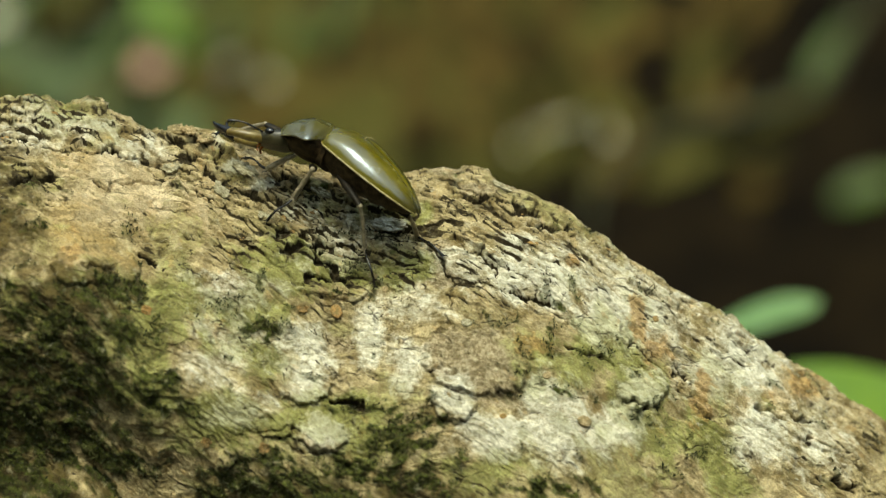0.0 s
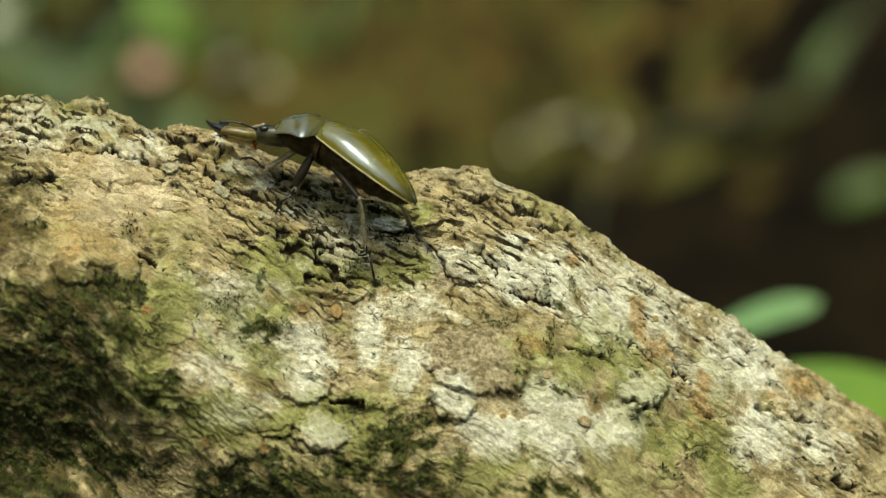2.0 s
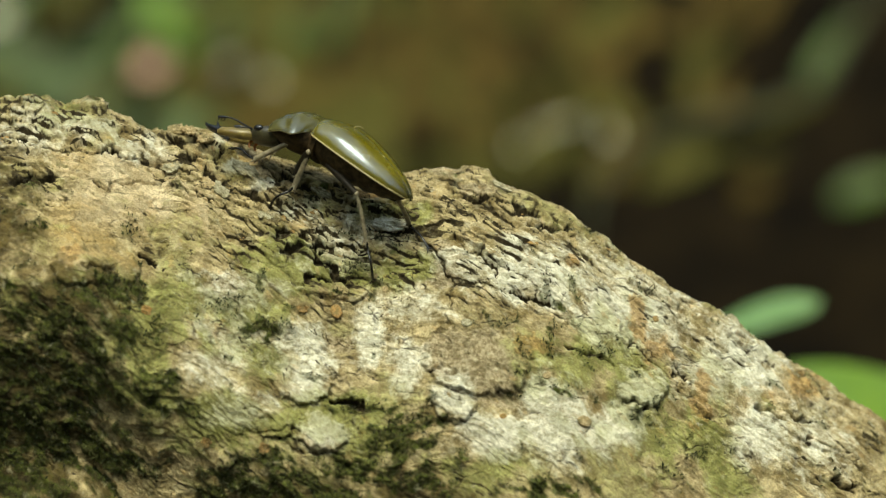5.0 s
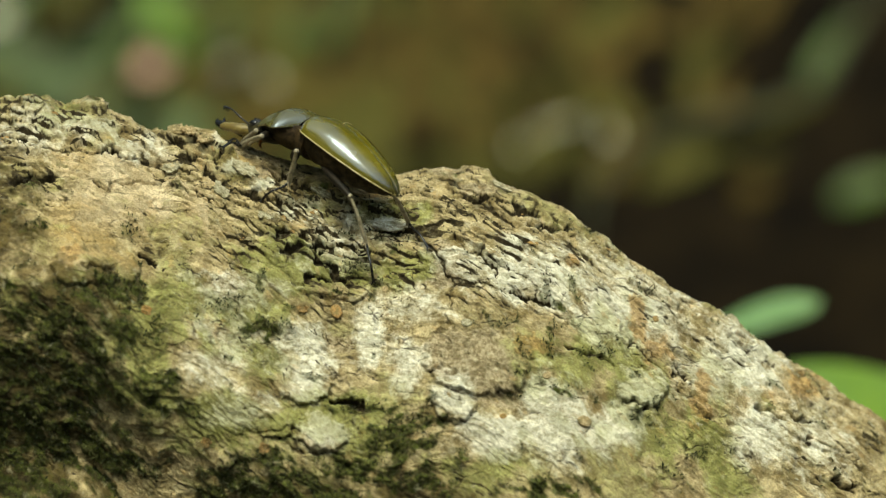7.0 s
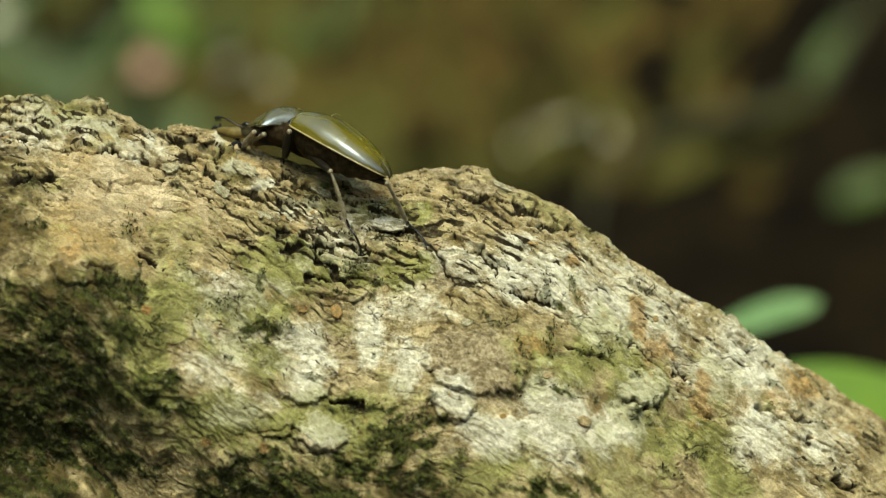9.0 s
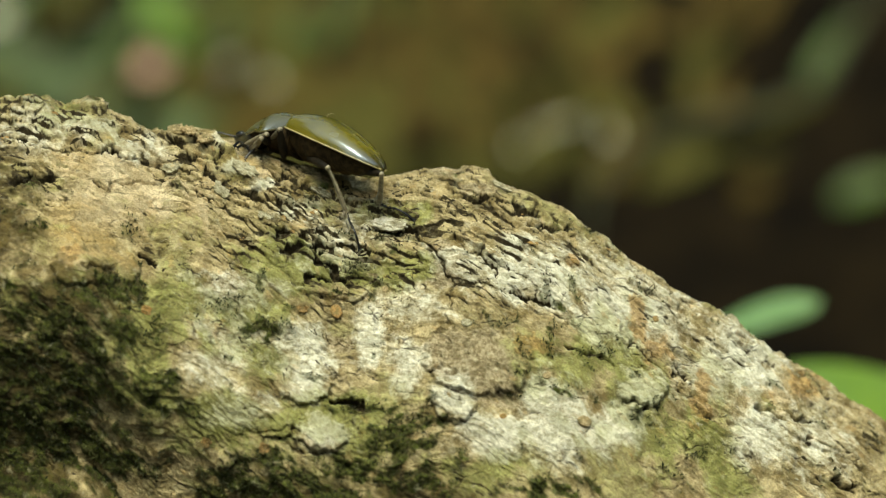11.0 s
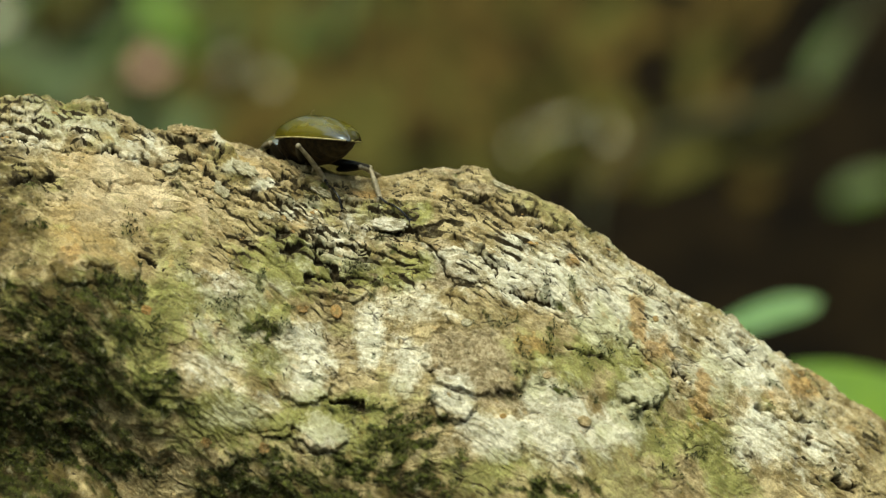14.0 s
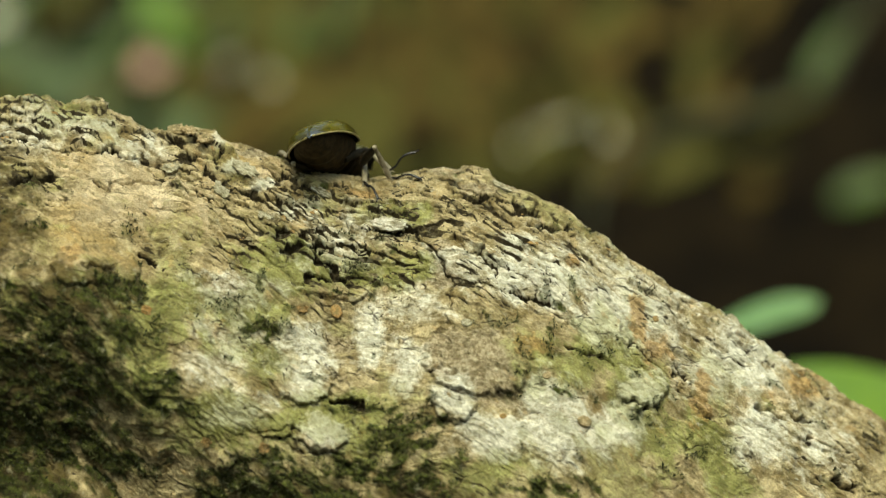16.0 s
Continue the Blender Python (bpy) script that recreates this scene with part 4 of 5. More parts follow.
    # a pale arching root that runs across the bank
    pts = [at_plane(cx, cz, 1.60) for cx, cz in ((94.3, 60.1), (87.1, 46.9), (79.9, 34.9), (66.7, 29.5), (52.3, 27.1), (40.3, 21.7), (33.1, 13.3), (30.7, 2.5))]
    tagged(new("arching_root", mesh_of(tube(pts, [0.004, 0.004, 0.004, 0.004, 0.004, 0.003, 0.003, 0.003], 10, n=40, wob=0.3), "arching_root", ROOT)),
           "pale olive root arching across the dark bank", "root")


# ---- the stag beetle ----
L_E = 25.9


def wing_half_width(s):
    shoulder = 0.52 + 0.48 * math.sin(min(s / 0.10, 1) * math.pi / 2) ** 0.8
    return 7.5 * shoulder * (0.90 + 0.10 * math.sin(min(s / 0.42, 1) * math.pi / 2)) * max(0.0, 1 - s ** 3.0) ** 0.66


def wing_height(s):
    return 5.3 * (0.60 + 0.42 * math.sin(min(s / 0.38, 1) * math.pi / 2)) * max(0.0, 1 - s ** 2.3) ** 0.78


def elytron_mesh(side):
    rows = []
    for i in range(41):
        s = (i / 40) ** 0.9
        w, h = wing_half_width(s), wing_height(s)
        row = []
        for j in range(19):
            a = j / 18 * math.pi / 2
            y = (w * math.sin(a) ** 0.92 + 0.07) * side
            z = h * math.cos(a) ** 0.85 + 0.3 - 0.9 * s ** 2 - (0.35 if j == 0 else 0)
            row.append((-L_E * s * MM, y * MM, z * MM))
        # turned-out edge
        row.append((-L_E * s * MM, (w + 0.10) * side * MM, (0.20 - 0.9 * s ** 2) * MM))
        rows.append(row if side > 0 else row)
    return sheet(rows, 0.25 * MM * side)


def rim_mesh(side):
    pts = []
    for i in range(40):
        s = (i / 39) ** 0.9 * 0.995
        pts.append((-L_E * s * MM, (wing_half_width(s) + 0.20) * side * MM, (0.28 - 0.9 * s * s) * MM))
    return tube(pts, [0.21 * MM] * 40, 6)


def bowl_mesh(x0, x1, width, depth, rings, rib=0.0, sharp=0.85):
    """The rounded underside between x0 and x1: a bowl closed on top."""
    bm = bmesh.new()
    lines = []
    for i in range(rings + 1):
        s = i / rings
        x = x0 + (x1 - x0) * s
        w, d = width(s), depth(s)
        grow = 1 + rib * (0.5 - abs((s * 7) % 1 - 0.5))
        line = [bm.verts.new((x * MM, w * math.cos(a) * MM, -d * grow * math.sin(a) ** sharp * MM)) for a in [math.pi * k / 16 for k in range(17)]]
        lines.append(line)
    for a, b in zip(lines, lines[1:]):
        for k in range(16):
            bm.faces.new((a[k], a[k + 1], b[k + 1], b[k]))
        bm.faces.new((a[16], a[0], b[0], b[16]))
    bm.faces.new(lines[0])
    bm.faces.new(lines[-1][::-1])
    return bm


def shield_edge(s):
    """Half width, drop and forward shift of the neck shield's side edge, from its hind edge to its front."""
    w = np.interp(s, [0, 0.10, 0.22, 0.34, 0.44, 0.62, 0.82, 1.0], [4.6, 5.8, 7.4, 8.5, 8.6, 7.9, 7.0, 6.3])
    low = -0.35 - 1.0 * math.exp(-((s - 0.40) / 0.22) ** 2)
    return float(w), low, 1.5 * (1 - s) ** 2 - 0.5 * s


def shield_mesh():
    """The neck shield: domed, drawn out to a blunt corner on each side, with a thin turned-out margin."""
    rows = []
    for i in range(31):
        s = i / 30
        x = 0.35 + 10.95 * s
        w, low, fwd = shield_edge(s)
        h = np.interp(s, [0, 0.08, 0.25, 0.45, 0.7, 0.9, 1.0], [3.2, 4.1, 4.8, 5.0, 4.5, 3.5, 2.6])
        row = []
        for j in range(-16, 17):
            q = abs(j) / 16
            a = q * math.pi / 2
            y = w * math.copysign(math.sin(a), j)
            dome = h * math.cos(a) ** 1.55
            dent = 0.7 * math.exp(-((s - 0.62) / 0.10) ** 2 - ((q - 0.62) / 0.13) ** 2) + 0.35 * math.exp(-((s - 0.25) / 0.08) ** 2 - ((q - 0.45) / 0.2) ** 2)
            row.append(((x + fwd * math.sin(a) ** 3) * MM, y * MM, (dome - dent - 0.5 + (low + 0.5) * math.sin(a) ** 3) * MM))
        rows.append(row)
    return sheet(rows, -0.3 * MM)


def head_mesh():
    bm = bmesh.new()
    rings = []
    for x, w, up, dn, dip in ((9.8, 4.6, 1.4, 2.4, 0.0), (11.2, 5.0, 1.6, 2.5, 0.0), (12.6, 5.0, 1.6, 2.4, 0.2), (13.8, 4.7, 1.4, 2.2, 0.35), (15.2, 4.3, 1.0, 1.9, 0.4), (16.3, 3.9, 0.8, 1.5, 0.3), (16.9, 3.2, 0.35, 0.9, 0.1)):
        ring = []
        for k in range(24):
            a = 2 * math.pi * k / 24
            c, s = math.cos(a), math.sin(a)
            y = w * math.copysign(abs(c) ** 0.7, c)
            z = (up if s > 0 else dn) * math.copysign(abs(s) ** 0.75, s)
            if s > 0:
                z -= dip * up * (1 - abs(c)) ** 1.5
            ring.append(bm.verts.new((x * MM, y * MM, z * MM)))
        rings.append(ring)
    for a, b in zip(rings, rings[1:]):
        for k in range(24):
            bm.faces.new((a[k], a[(k + 1) % 24], b[(k + 1) % 24], b[k]))
    bm.faces.new(rings[0][::-1])
    bm.faces.new(rings[-1])
    return bm


def mm(pts):
    return [Vector(p) * MM for p in pts]


def mandible_meshes(side):
    def q(pts):
        return mm([(x, y * side, z) for x, y, z in pts])
    base = tube(q([(15.4, 2.8, -0.4), (17.5, 3.6, -0.4), (20.0, 4.0, -0.1), (22.6, 3.7, 0.25)]), [r * MM for r in (1.35, 1.45, 1.25, 0.95)], 12, 0.85, 14)
    tip = bmesh.new()
    add_tube(tip, curve_through(q([(22.3, 3.75, 0.22), (24.2, 3.3, 0.9), (25.6, 2.4, 1.6), (26.4, 1.5, 2.5)]), 12), list(np.interp(range(12), (0, 6, 11), (0.98 * MM, 0.6 * MM, 0.12 * MM))), 10)
    add_tube(tip, curve_through(q([(22.9, 3.5, 0.5), (23.1, 3.1, 1.5), (23.4, 2.8, 2.4)]), 6), [v * MM for v in (0.6, 0.5, 0.4, 0.3, 0.2, 0.08)], 8)
    add_tube(tip, curve_through(q([(24.9, 2.5, 0.9), (24.8, 1.8, 1.2), (24.6, 1.2, 1.4)]), 6), [v * MM for v in (0.45, 0.4, 0.3, 0.25, 0.15, 0.06)], 8)
    return base, tip


def leg_meshes(femur, tibia, tarsus, spiny):
    """Meshes along +x for one leg: thigh, knee joint, shank, foot."""
    f = tube(mm([(0, 0, 0), (femur * 0.35, 0, 0.1), (femur * 0.7, 0, 0.1), (femur, 0, 0)]), [r * MM for r in (0.7, 1.05, 0.95, 0.62)], 10, 0.8, 12)
    t = bmesh.new()
    n = 14
    add_tube(t, curve_through(mm([(0, 0, 0), (tibia * 0.4, 0, 0.18), (tibia, 0, 0)]), n), [v * MM for v in np.interp(range(n), (0, 4, 11, n - 1), (0.40, 0.50, 0.66, 0.54)) * (1.3 if spiny else 1.0)], 9, 0.75)
    r = random.Random(int(tibia * 10))
    for k in range(4 if spiny else 2):
        x = tibia * (0.45 + 0.15 * k) if spiny else tibia * (0.62 + 0.33 * k)
        sd = -1 if k % 2 else 1
        add_tube(t, mm([(x, 0, -0.2), (x + 0.4, 0.35 * sd, -0.7), (x + 0.8, 0.5 * sd, -1.15)]), [0.25 * MM, 0.18 * MM, 0.04 * MM], 6)
    for sd in (-1, 1):
        add_tube(t, mm([(tibia - 0.2, 0.25 * sd, -0.1), (tibia + 0.5, 0.6 * sd, -0.3), (tibia + 1.1, 0.85 * sd, -0.35)]), [0.24 * MM, 0.16 * MM, 0.04 * MM], 6)
    a = bmesh.new()
    # five knotted joints, the last long and bowed, with two claws
    xs = [0.0, 0.11, 0.22, 0.33, 0.45, 1.0]
    for k in range(5):
        p0, p1 = xs[k] * tarsus, xs[k + 1] * tarsus
        def bow(x):
            s = x / tarsus
            return 1.0 * math.sin(math.pi * min(1, max(0, (s - 0.25) / 0.75))) * (tarsus / 7.5)
        m = 4 if k < 4 else 8
        pts = [(p0 + (p1 - p0) * i / m, 0, bow(p0 + (p1 - p0) * i / m)) for i in range(m + 1)]
        rad = [0.20 + 0.14 * i / m if k < 4 else 0.22 + 0.10 * i / m for i in range(m + 1)]
        add_tube(a, mm(pts), [v * MM for v in rad], 7)
    for sd in (-1, 1):
        add_tube(a, curve_through(mm([(tarsus - 0.1, 0, 0.1), (tarsus + 0.5, 0.45 * sd, 0.15), (tarsus + 0.75, 0.8 * sd, -0.45)]), 6), [v * MM for v in (0.2, 0.17, 0.14, 0.11, 0.07, 0.03)], 6)
    k = bmesh.new()
    bmesh.ops.create_uvsphere(k, u_segments=10, v_segments=6, radius=0.60 * MM)
    return f, k, t, a


LEGS = {}
BEETLE = {}


def build_beetle():
    b = tagged(new("stag_beetle"), "olive gold stag beetle with black-tipped jaws climbing over the log", "beetle")
    for side in (1, -1):
        e = part("elytron", elytron_mesh(side), ELYTRA, b, "glossy olive gold wing case")
        part("rim", rim_mesh(side), RIM, e, "thin pale edge")
        if side > 0:
            x, y, z = -6.5, 1.0, 4.95
            part("fibre", tube(mm([(x, y, z), (x - 0.3, y, z + 0.8), (x - 1.3, y + 0.2, z + 1.4), (x - 2.3, y + 0.2, z + 1.5)]), [0.09 * MM, 0.07 * MM, 0.05 * MM, 0.03 * MM], 5, n=9), PALE_FLAKE, e, "tiny dry plant fibre stuck to it")
    part("abdomen", bowl_mesh(0.5, -25.2, lambda s: 0.88 * wing_half_width(s), lambda s: 5.0 * (0.85 + 0.15 * math.sin(s * 3)) * max(0.0, 1 - s ** 3.0) ** 0.55 + 0.1, 56, 0.22, 1.35), UNDER, b, "dark brown ribbed underside")
    part("mesothorax", bowl_mesh(3.2, -3.0, lambda s: 4.6 + 1.6 * s, lambda s: 5.6, 6), UNDER, b)
    nk = bmesh.new()
    add_tube(nk, mm([(-2.0, 0, 0.1), (0.0, 0, 0.1), (2.5, 0, -0.2)]), [2.5 * MM, 2.5 * MM, 2.3 * MM], 16, 0.75)
    bmesh.ops.scale(nk, vec=(1, 1.6, 1), verts=nk.verts)
    part("neck", nk, HORN, b)
    sc = bmesh.new()
    bmesh.ops.create_uvsphere(sc, u_segments=12, v_segments=8, radius=1.0 * MM)
    bmesh.ops.scale(sc, vec=(1.4, 1.1, 0.4), verts=sc.verts)
    bmesh.ops.translate(sc, vec=(-0.6 * MM, 0, 3.0 * MM), verts=sc.verts)
    part("scutellum", sc, HORN, b)
    p = part("pronotum", shield_mesh(), PRONOTUM, b, "domed olive neck shield")
    part("head", head_mesh(), HEAD, p, "dull dark olive head")
    for side in (1, -1):
        pts = []
        for s in np.linspace(0, 1, 25):
            w, low, fwd = shield_edge(s)
            pts.append(((0.35 + 10.95 * s + fwd) * MM, w * side * MM, low * MM))
        part("rim", tube(pts, [0.17 * MM] * 25, 6), RIM, p, "thin pale edge")
    part("prothorax", bowl_mesh(0.2, 11.2, lambda s: np.interp(s, [0, 0.45, 1], [4.6, 6.9, 4.8]), lambda s: 0.6 + 4.6 * (1 - 0.3 * s) * (1 - s ** 4), 16), UNDER, p)
    for side in (1, -1):
        base, tip = mandible_meshes(side)
        jaw = part("mandible", base, OCHRE, p, "ochre jaw with a black forked tip")
        tip_ob = new("jaw_tip", mesh_of(tip, "jaw_tip", HORN))
        tip_ob.parent = p
        eye = bmesh.new()
        bmesh.ops.create_uvsphere(eye, u_segments=14, v_segments=10, radius=0.85 * MM)
        bmesh.ops.scale(eye, vec=(1.3, 0.7, 0.8), verts=eye.verts)
        bmesh.ops.translate(eye, vec=(13.6 * MM, 4.65 * side * MM, 0.65 * MM), verts=eye.verts)
        part("eye", eye, GLASSY, p, "shiny black eye")
        part("palp", tube(mm([(15.6, 1.4 * side, -1.2), (16.4, 1.9 * side, -2.2), (16.2, 2.2 * side, -3.1)]), [0.35 * MM, 0.32 * MM, 0.2 * MM], 7, n=7), ORANGE, p, "orange mouth feeler")
        an = bmesh.new()
        add_tube(an, curve_through(mm([(0, 0, 0), (1.8, 0.9 * side, 0.5), (3.4, 1.2 * side, 1.0)]), 7), [v * MM for v in (0.25, 0.22, 0.2, 0.2, 0.2, 0.22, 0.26)], 7)
        add_tube(an, curve_through(mm([(3.4, 1.2 * side, 1.0), (5.2, 0.8 * side, 1.3), (7.6, 0.3 * side, 1.1)]), 12), [v * MM for v in np.interp(range(12), (0, 6, 8, 11), (0.16, 0.18, 0.3, 0.24))], 7)
        for k in range(3):
            add_tube(an, mm([(6.0 + 0.6 * k, 0.6 * side, 1.2), (6.2 + 0.6 * k, 0.2 * side, 0.75), (6.4 + 0.6 * k, 0.0, 0.45)]), [0.18 * MM, 0.17 * MM, 0.08 * MM], 6)
        BEETLE["antenna", side] = part("antenna", an, HORN, p, "elbowed black feeler")
    BEETLE["body"], BEETLE["pronotum"] = b, p
    sizes = {"front": (7.0, 10.2, 6.8, True), "middle": (7.6, 9.0, 7.0, False), "hind": (10.0, 10.6, 8.2, False)}
    for name, (f, t, a, spiny) in sizes.items():
        bms = leg_meshes(f, t, a, spiny)
        mats = (THIGH, SHANK, SHANK, HORN)
        mes = [mesh_of(x, n, m) for x, n, m in zip(bms, ("femur", "knee", "tibia", "tarsus"), mats)]
        for side in (1, -1):
            obs = []
            for me, n in zip(mes, ("femur", "knee", "tibia", "tarsus")):
                ob = new(n, me)
                ob.parent = b
                obs.append(ob)
            knee = obs[1]
            knee.parent = obs[0]
            knee.location = (f * MM, 0, 0)
            tagged(obs[3], "black jointed foot with two claws")
            LEGS[name, side] = (obs[0], obs[2], obs[3], f * MM, t * MM, a * MM)


# ---- how the beetle moves ----
# Seconds; place of the wing-case root in mm (along, back, above); roll, pitch, heading; neck roll, pitch, turn; feeler lift.
BODY = [
    (0.0, -24.7, -7.8, 23.4, 2.4, -35.2, 152.5, 20, 29.5, 22),
    (0.5, -24.7, -7.8, 23.4, 2.4, -35.2, 152.5, 20, 29.5, 22),
    (1.0, -26.0, -7.1, 24.5, 3.1, -34.2, 153.5, 17, 29.5, 25),
    (1.5, -26.0, -7.0, 24.5, 3.2, -33.8, 153.0, 16, 29.5, 25),
    (2.5, -25.9, -6.6, 24.8, 3.5, -32.0, 151.2, 15, 29.8, 22),
    (4.2, -25.9, -6.4, 24.9, 3.5, -31.8, 151.0, 15, 29.8, 22),
    (6.3, -28.8, -2.4, 25.5, 2.8, -31.4, 150.5, 11, 34, 2),
    (7.0, -29.0, 0.4, 26.0, 3.2, -31.3, 147.0, 7, 30, -5),
]
BODY_LATER = [
    (7.5, -29.8, 1.1, 26.1, 3.2, -30.4, 147.0, 5, 28, -8),
    (8.0, -31.2, 1.9, 26.0, 3.0, -28.8, 147.5, 2, 26, -12),
    (8.5, -31.2, 2.6, 26.0, 4.0, -27.6, 146.5, 2, 26, -12),
    (9.0, -31.4, 4.6, 26.5, 7.0, -23.7, 144.4, 2, 26, -10),
    (9.2, -31.7, 5.7, 26.9, 7.5, -22.6, 142.3, 2, 27, -4),
    (11.3, -31.9, 8.7, 25.4, 10.5, -17.3, 137.7, 6, 28, 8),
    (11.6, -32.3, 9.6, 25.2, 10.0, -15.0, 136.0, 7, 28, 10),
    (12.0, -33.8, 13.0, 24.4, 5.0, -8.5, 130.8, 8, 27, 18),
]
BODY_END = [
    (13.3, -33.6, 13.9, 24.5, 3.0, -9.1, 129.2, 8, 27, 18),
    (14.0, -31.3, 15.5, 23.1, 3.8, 0.4, 115.0, 0, 28, 0),
    (14.6, -29.9, 14.2, 21.1, -7.0, 7.4, 102.4, 0, 25, 0),
    (15.2, -27.5, 15.6, 20.1, -10.0, 8.6, 93.4, 0, 25, 0),
    (16.0, -24.0, 17.0, 20.1, -21.0, 8.2, 81.2, 0, 25, 0),
]
FEELER = [(0.0, 4), (0.5, 15), (1.0, -32), (1.5, -25), (2.0, 0), (2.5, 2), (3.5, 10), (4.2, 12), (6.3, 8), (7.0, 20), (7.5, 2), (8.0, -30), (8.5, 8), (9.2, 10), (11.3, 0), (13.3, 10), (16.0, 0)]
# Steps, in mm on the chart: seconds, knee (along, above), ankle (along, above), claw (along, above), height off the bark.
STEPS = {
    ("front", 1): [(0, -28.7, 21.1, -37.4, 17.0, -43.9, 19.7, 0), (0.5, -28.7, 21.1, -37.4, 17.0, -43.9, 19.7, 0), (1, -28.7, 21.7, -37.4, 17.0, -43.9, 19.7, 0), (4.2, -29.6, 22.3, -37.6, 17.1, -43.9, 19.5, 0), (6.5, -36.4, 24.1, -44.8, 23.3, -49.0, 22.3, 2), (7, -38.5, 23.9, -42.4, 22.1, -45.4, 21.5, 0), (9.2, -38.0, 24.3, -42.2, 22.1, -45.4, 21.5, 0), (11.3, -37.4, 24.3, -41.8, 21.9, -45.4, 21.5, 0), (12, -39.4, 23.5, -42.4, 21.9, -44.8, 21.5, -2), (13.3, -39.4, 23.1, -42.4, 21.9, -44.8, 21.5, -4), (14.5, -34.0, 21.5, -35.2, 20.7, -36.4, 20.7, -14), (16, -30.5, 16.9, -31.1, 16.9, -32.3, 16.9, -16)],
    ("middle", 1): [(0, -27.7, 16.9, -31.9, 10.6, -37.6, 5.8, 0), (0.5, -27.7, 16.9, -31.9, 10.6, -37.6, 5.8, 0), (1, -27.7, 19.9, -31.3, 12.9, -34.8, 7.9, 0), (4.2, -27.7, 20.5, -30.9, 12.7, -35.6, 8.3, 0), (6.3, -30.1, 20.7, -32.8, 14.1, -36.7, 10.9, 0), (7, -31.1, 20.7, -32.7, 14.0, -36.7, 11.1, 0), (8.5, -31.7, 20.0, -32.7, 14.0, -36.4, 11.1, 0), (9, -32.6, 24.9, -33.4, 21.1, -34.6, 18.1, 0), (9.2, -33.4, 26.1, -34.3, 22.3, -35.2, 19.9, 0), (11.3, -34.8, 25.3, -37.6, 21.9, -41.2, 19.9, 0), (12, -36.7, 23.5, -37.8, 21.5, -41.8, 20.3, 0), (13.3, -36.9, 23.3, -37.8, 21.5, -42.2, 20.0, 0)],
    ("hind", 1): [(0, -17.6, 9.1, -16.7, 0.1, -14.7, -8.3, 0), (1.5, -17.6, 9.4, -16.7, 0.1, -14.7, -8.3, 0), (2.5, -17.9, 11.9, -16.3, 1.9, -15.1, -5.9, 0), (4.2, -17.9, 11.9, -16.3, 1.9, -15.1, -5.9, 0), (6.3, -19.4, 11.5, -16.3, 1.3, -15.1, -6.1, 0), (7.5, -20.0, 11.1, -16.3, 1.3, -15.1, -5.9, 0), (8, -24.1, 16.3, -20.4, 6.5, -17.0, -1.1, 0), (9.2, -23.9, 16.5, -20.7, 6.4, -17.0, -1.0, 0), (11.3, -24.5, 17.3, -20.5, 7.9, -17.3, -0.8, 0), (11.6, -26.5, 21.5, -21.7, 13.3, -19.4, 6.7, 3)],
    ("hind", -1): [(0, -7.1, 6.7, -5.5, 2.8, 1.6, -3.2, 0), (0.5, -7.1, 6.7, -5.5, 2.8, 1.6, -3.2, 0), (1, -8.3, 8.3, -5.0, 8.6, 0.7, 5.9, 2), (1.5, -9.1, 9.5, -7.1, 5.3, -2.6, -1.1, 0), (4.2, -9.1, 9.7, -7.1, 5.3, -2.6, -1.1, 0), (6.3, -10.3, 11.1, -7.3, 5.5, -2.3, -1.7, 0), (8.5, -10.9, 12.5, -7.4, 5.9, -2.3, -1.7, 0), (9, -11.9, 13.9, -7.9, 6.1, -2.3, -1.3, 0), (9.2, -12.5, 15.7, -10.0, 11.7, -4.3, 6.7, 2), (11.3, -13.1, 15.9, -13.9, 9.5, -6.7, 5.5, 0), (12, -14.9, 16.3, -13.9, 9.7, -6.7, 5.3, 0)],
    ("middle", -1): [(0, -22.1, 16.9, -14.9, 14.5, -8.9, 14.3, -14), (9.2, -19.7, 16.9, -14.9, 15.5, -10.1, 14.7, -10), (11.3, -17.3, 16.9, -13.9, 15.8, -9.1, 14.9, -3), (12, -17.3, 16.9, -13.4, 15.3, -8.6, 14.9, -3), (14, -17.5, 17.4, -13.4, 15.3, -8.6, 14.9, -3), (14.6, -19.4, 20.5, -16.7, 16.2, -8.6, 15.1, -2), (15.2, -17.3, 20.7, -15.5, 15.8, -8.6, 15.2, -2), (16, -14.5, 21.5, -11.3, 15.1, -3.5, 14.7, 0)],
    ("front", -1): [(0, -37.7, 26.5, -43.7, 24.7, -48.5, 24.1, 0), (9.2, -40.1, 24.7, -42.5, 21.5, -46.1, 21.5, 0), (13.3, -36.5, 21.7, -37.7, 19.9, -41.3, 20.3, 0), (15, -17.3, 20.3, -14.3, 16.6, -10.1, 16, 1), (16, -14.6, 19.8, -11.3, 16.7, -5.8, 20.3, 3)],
}
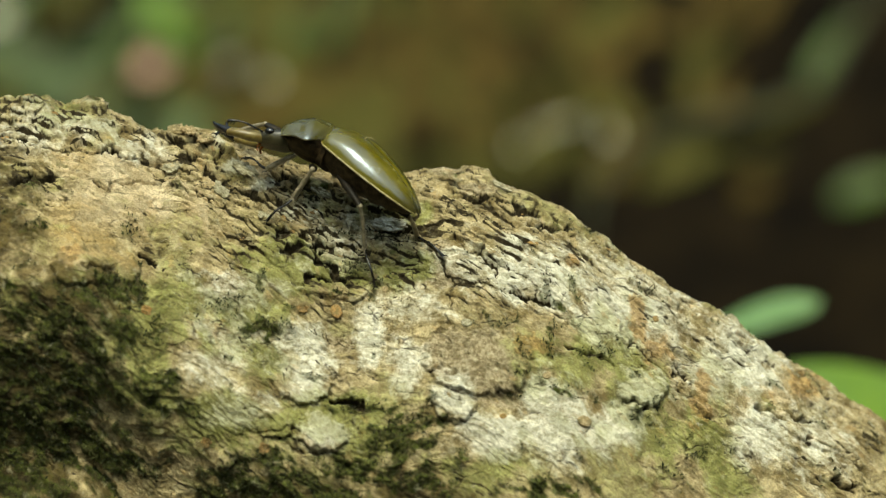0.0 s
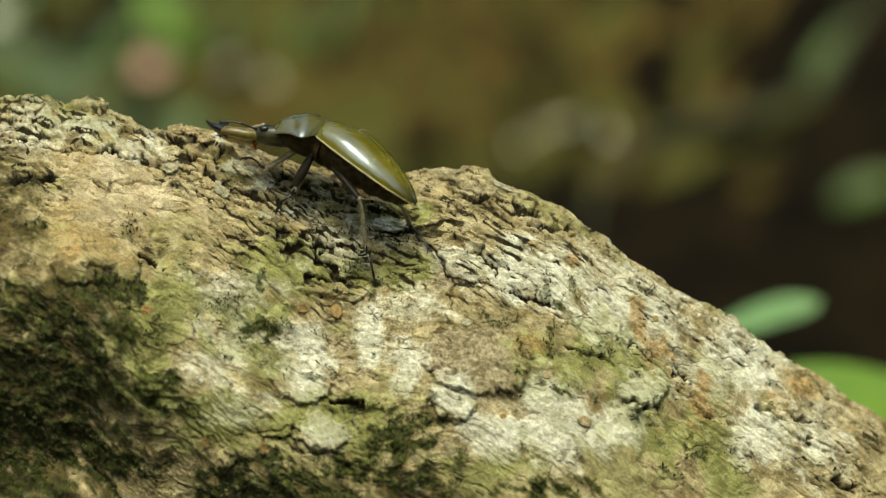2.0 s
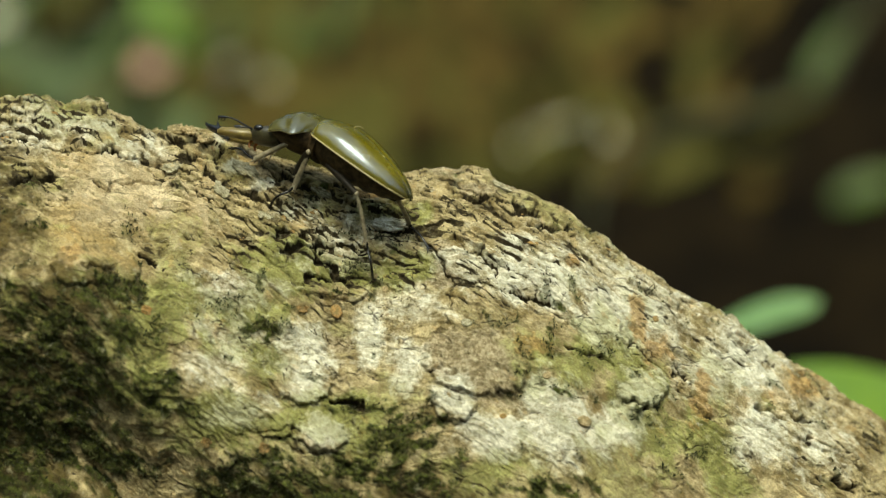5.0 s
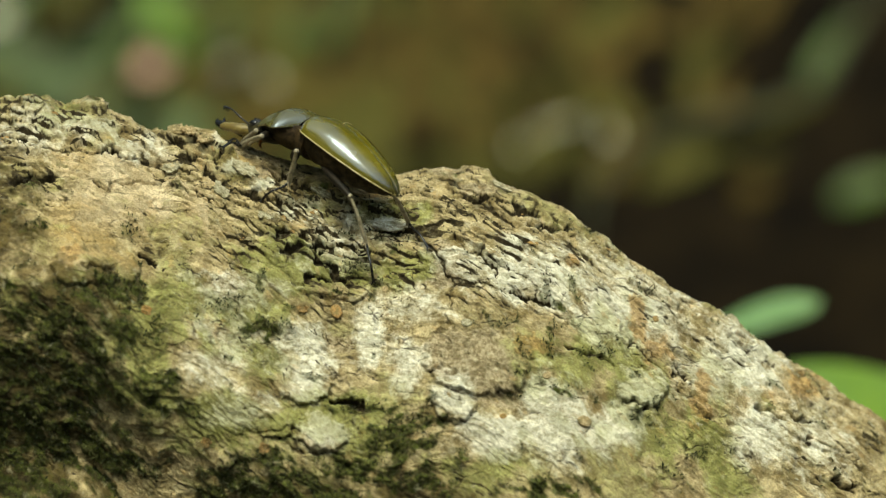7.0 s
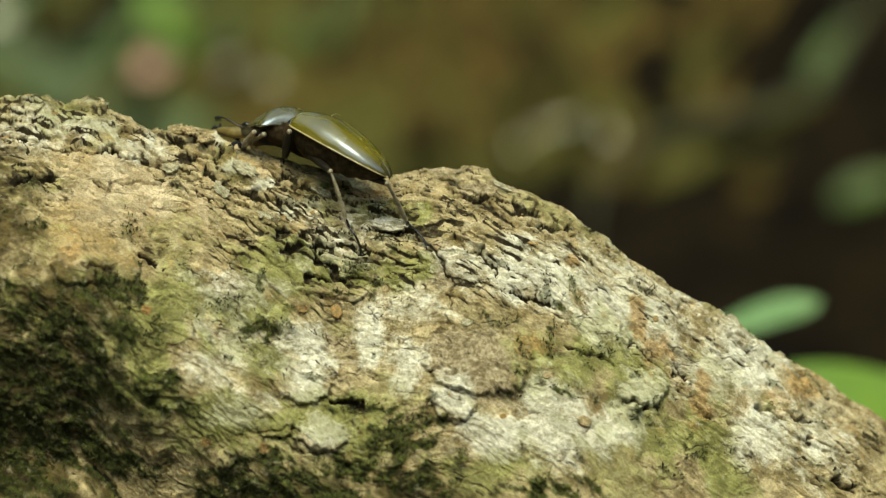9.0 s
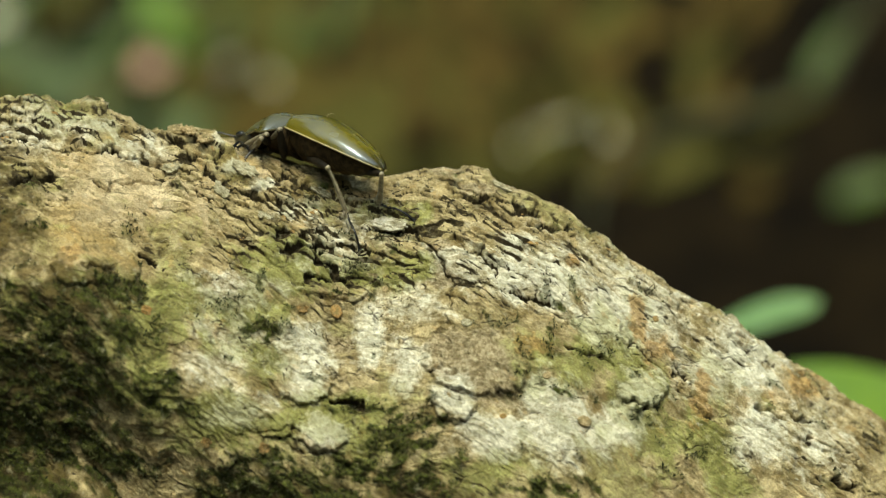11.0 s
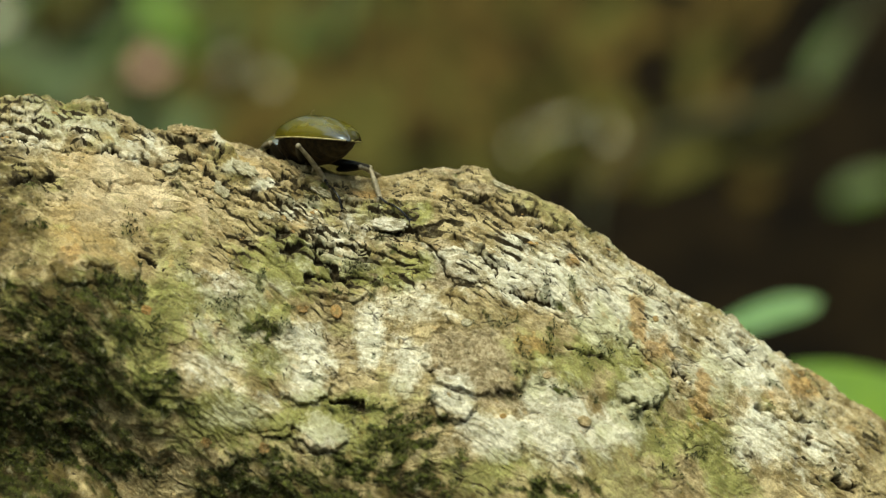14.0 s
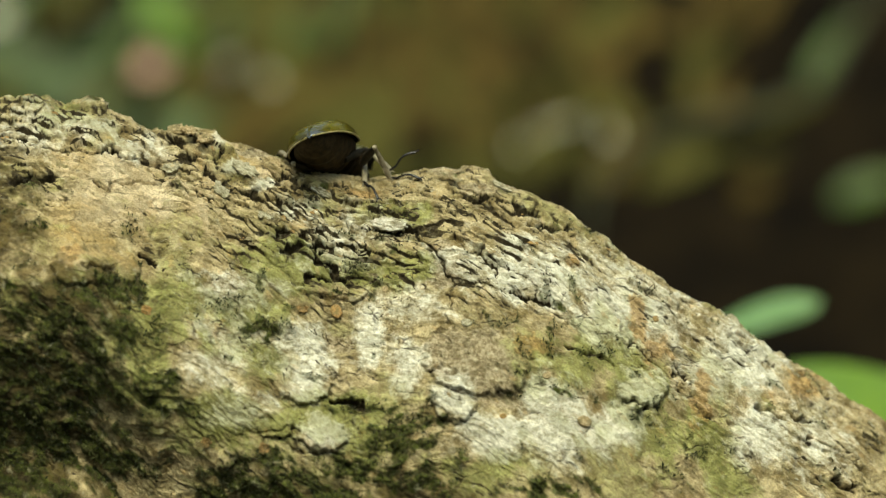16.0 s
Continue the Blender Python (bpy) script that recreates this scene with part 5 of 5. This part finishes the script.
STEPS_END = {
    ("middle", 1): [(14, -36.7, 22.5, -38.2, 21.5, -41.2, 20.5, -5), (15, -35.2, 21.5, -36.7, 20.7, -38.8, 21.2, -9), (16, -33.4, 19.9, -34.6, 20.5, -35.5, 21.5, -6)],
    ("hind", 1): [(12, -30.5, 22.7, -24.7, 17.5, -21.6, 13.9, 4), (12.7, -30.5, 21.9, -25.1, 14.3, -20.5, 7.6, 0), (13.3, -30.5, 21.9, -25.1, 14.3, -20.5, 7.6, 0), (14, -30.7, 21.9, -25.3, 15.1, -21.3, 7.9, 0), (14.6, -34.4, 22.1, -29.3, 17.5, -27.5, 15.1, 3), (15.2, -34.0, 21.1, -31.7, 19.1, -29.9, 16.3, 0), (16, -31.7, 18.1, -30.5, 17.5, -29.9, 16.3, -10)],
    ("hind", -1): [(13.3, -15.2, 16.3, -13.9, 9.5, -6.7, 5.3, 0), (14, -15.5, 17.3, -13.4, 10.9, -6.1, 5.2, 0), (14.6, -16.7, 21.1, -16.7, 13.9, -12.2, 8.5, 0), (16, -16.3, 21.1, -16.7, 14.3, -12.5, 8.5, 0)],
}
HIPS = {"front": (7.0, 2.4, -5.2), "middle": (-1.5, 3.8, -6.0), "hind": (-9.0, 3.4, -4.2)}


def glide(rows, t):
    """A value between rows that starts and stops without overshoot."""
    if t <= rows[0][0]:
        return np.array(rows[0][1:], float)
    for a, b in zip(rows, rows[1:]):
        if t <= b[0]:
            s = (t - a[0]) / (b[0] - a[0])
            s = 0.5 * s + 0.5 * s * s * (3 - 2 * s)
            return np.array(a[1:], float) * (1 - s) + np.array(b[1:], float) * s
    return np.array(rows[-1][1:], float)


def aim(p, q, up):
    x = (q - p).normalized()
    z = (up - x * up.dot(x)).normalized()
    return Matrix.Translation(p) @ Matrix((x, z.cross(x), z)).transposed().to_4x4()


def sight(cx, cz, y):
    """The spot at depth y (metres) that lies behind a spot of the chart (mm)."""
    k = (EYE + y) / EYE
    return Vector((cx * MM * k, y, Z0 + cz * MM * k))


def bend(hip, foot, f, t, knee_at, ankle_at, wall, last):
    """Knee and ankle on their lines of sight, the shank t long, the ankle near the bark and the knee about f from the hip."""
    best, out = 1e9, None
    eye = Vector((0, -EYE, Z0))
    way = (sight(*knee_at, 0.0) - eye).normalized()
    for k in range(-14, 3):
        ankle = sight(*ankle_at, foot.y + 0.4 * k * MM)
        b = (ankle - eye).dot(way)
        gap = (eye + way * b - ankle).length
        root = math.sqrt(max(0.0, t * t - gap * gap))
        for sgn in (1, -1):
            knee = eye + way * (b + sgn * root)
            short = max(0.0, gap - t)
            miss = ((knee - hip).length - f) ** 2 + 0.5 * (0.4 * k * MM) ** 2 + 4 * short ** 2
            # the knee stays clear of the bark behind it, held out towards the viewer's side
            miss += 6 * max(0.0, knee.y - wall) ** 2
            if last is not None:
                miss += 0.6 * (knee - last[0]).length_squared + 0.3 * (ankle - last[1]).length_squared
            if miss < best:
                best, out = miss, (ankle + (knee - ankle).normalized() * t, ankle)
    return out


def motions():
    times = [round(0.1 * k, 2) for k in range(161)]
    keys = BODY + BODY_LATER + BODY_END
    body_rows, neck_rows, feel = [], [], {1: [], -1: []}
    legs = {k: ([], [], []) for k in LEGS}
    spots, last = {}, {}
    for t in times:
        x, y, z, rx, ry, rz, n1, n2, n3 = glide(keys, t)
        m = pose(x * MM, y * MM, Z0 + z * MM, rx, ry, rz) @ pose(-1.7 * MM, 0, 0)
        inv = m.inverted()
        body_rows.append((t, m))
        neck_rows.append((t, pose(0, 0, 1.0 * MM, n1, n2, n3) @ pose(-0.8 * MM, 0, -1.0 * MM)))
        raised = float(glide(FEELER, t)[0])
        for side in (1, -1):
            feel[side].append((t, pose(15.2 * MM, 4.1 * side * MM, 0.5 * MM, 0, -raised, 8 * side)))
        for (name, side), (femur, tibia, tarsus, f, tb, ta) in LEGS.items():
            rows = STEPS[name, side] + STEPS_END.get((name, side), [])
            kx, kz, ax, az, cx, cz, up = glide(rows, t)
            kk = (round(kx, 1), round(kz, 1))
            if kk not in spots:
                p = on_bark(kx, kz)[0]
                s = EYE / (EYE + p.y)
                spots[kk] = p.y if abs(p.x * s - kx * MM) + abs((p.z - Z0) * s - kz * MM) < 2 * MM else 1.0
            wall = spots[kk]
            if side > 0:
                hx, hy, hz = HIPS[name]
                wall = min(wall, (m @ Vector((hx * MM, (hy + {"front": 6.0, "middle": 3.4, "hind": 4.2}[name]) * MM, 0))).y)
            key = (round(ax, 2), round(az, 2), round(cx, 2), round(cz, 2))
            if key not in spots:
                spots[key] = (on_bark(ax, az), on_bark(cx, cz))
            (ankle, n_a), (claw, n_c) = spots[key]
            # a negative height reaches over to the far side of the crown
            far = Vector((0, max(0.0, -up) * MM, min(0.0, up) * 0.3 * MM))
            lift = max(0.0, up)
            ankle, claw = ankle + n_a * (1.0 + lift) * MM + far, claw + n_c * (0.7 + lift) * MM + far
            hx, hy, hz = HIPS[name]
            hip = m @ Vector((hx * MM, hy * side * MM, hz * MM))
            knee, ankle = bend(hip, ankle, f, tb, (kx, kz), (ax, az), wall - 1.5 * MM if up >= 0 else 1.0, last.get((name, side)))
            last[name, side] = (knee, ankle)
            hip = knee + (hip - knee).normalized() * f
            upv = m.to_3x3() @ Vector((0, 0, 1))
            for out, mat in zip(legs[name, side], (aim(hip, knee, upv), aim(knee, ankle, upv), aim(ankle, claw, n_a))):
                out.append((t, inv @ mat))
    walk(BEETLE["body"], body_rows)
    walk(BEETLE["pronotum"], neck_rows)
    for side in (1, -1):
        walk(BEETLE["antenna", side], feel[side])
    for k, (femur, tibia, tarsus, *_) in LEGS.items():
        for ob, rows in zip((femur, tibia, tarsus), legs[k]):
            walk(ob, rows)


build_ground()
build_shade_canopy()
build_undergrowth()
build_beetle()
build_moss()
dress_log()
motions()
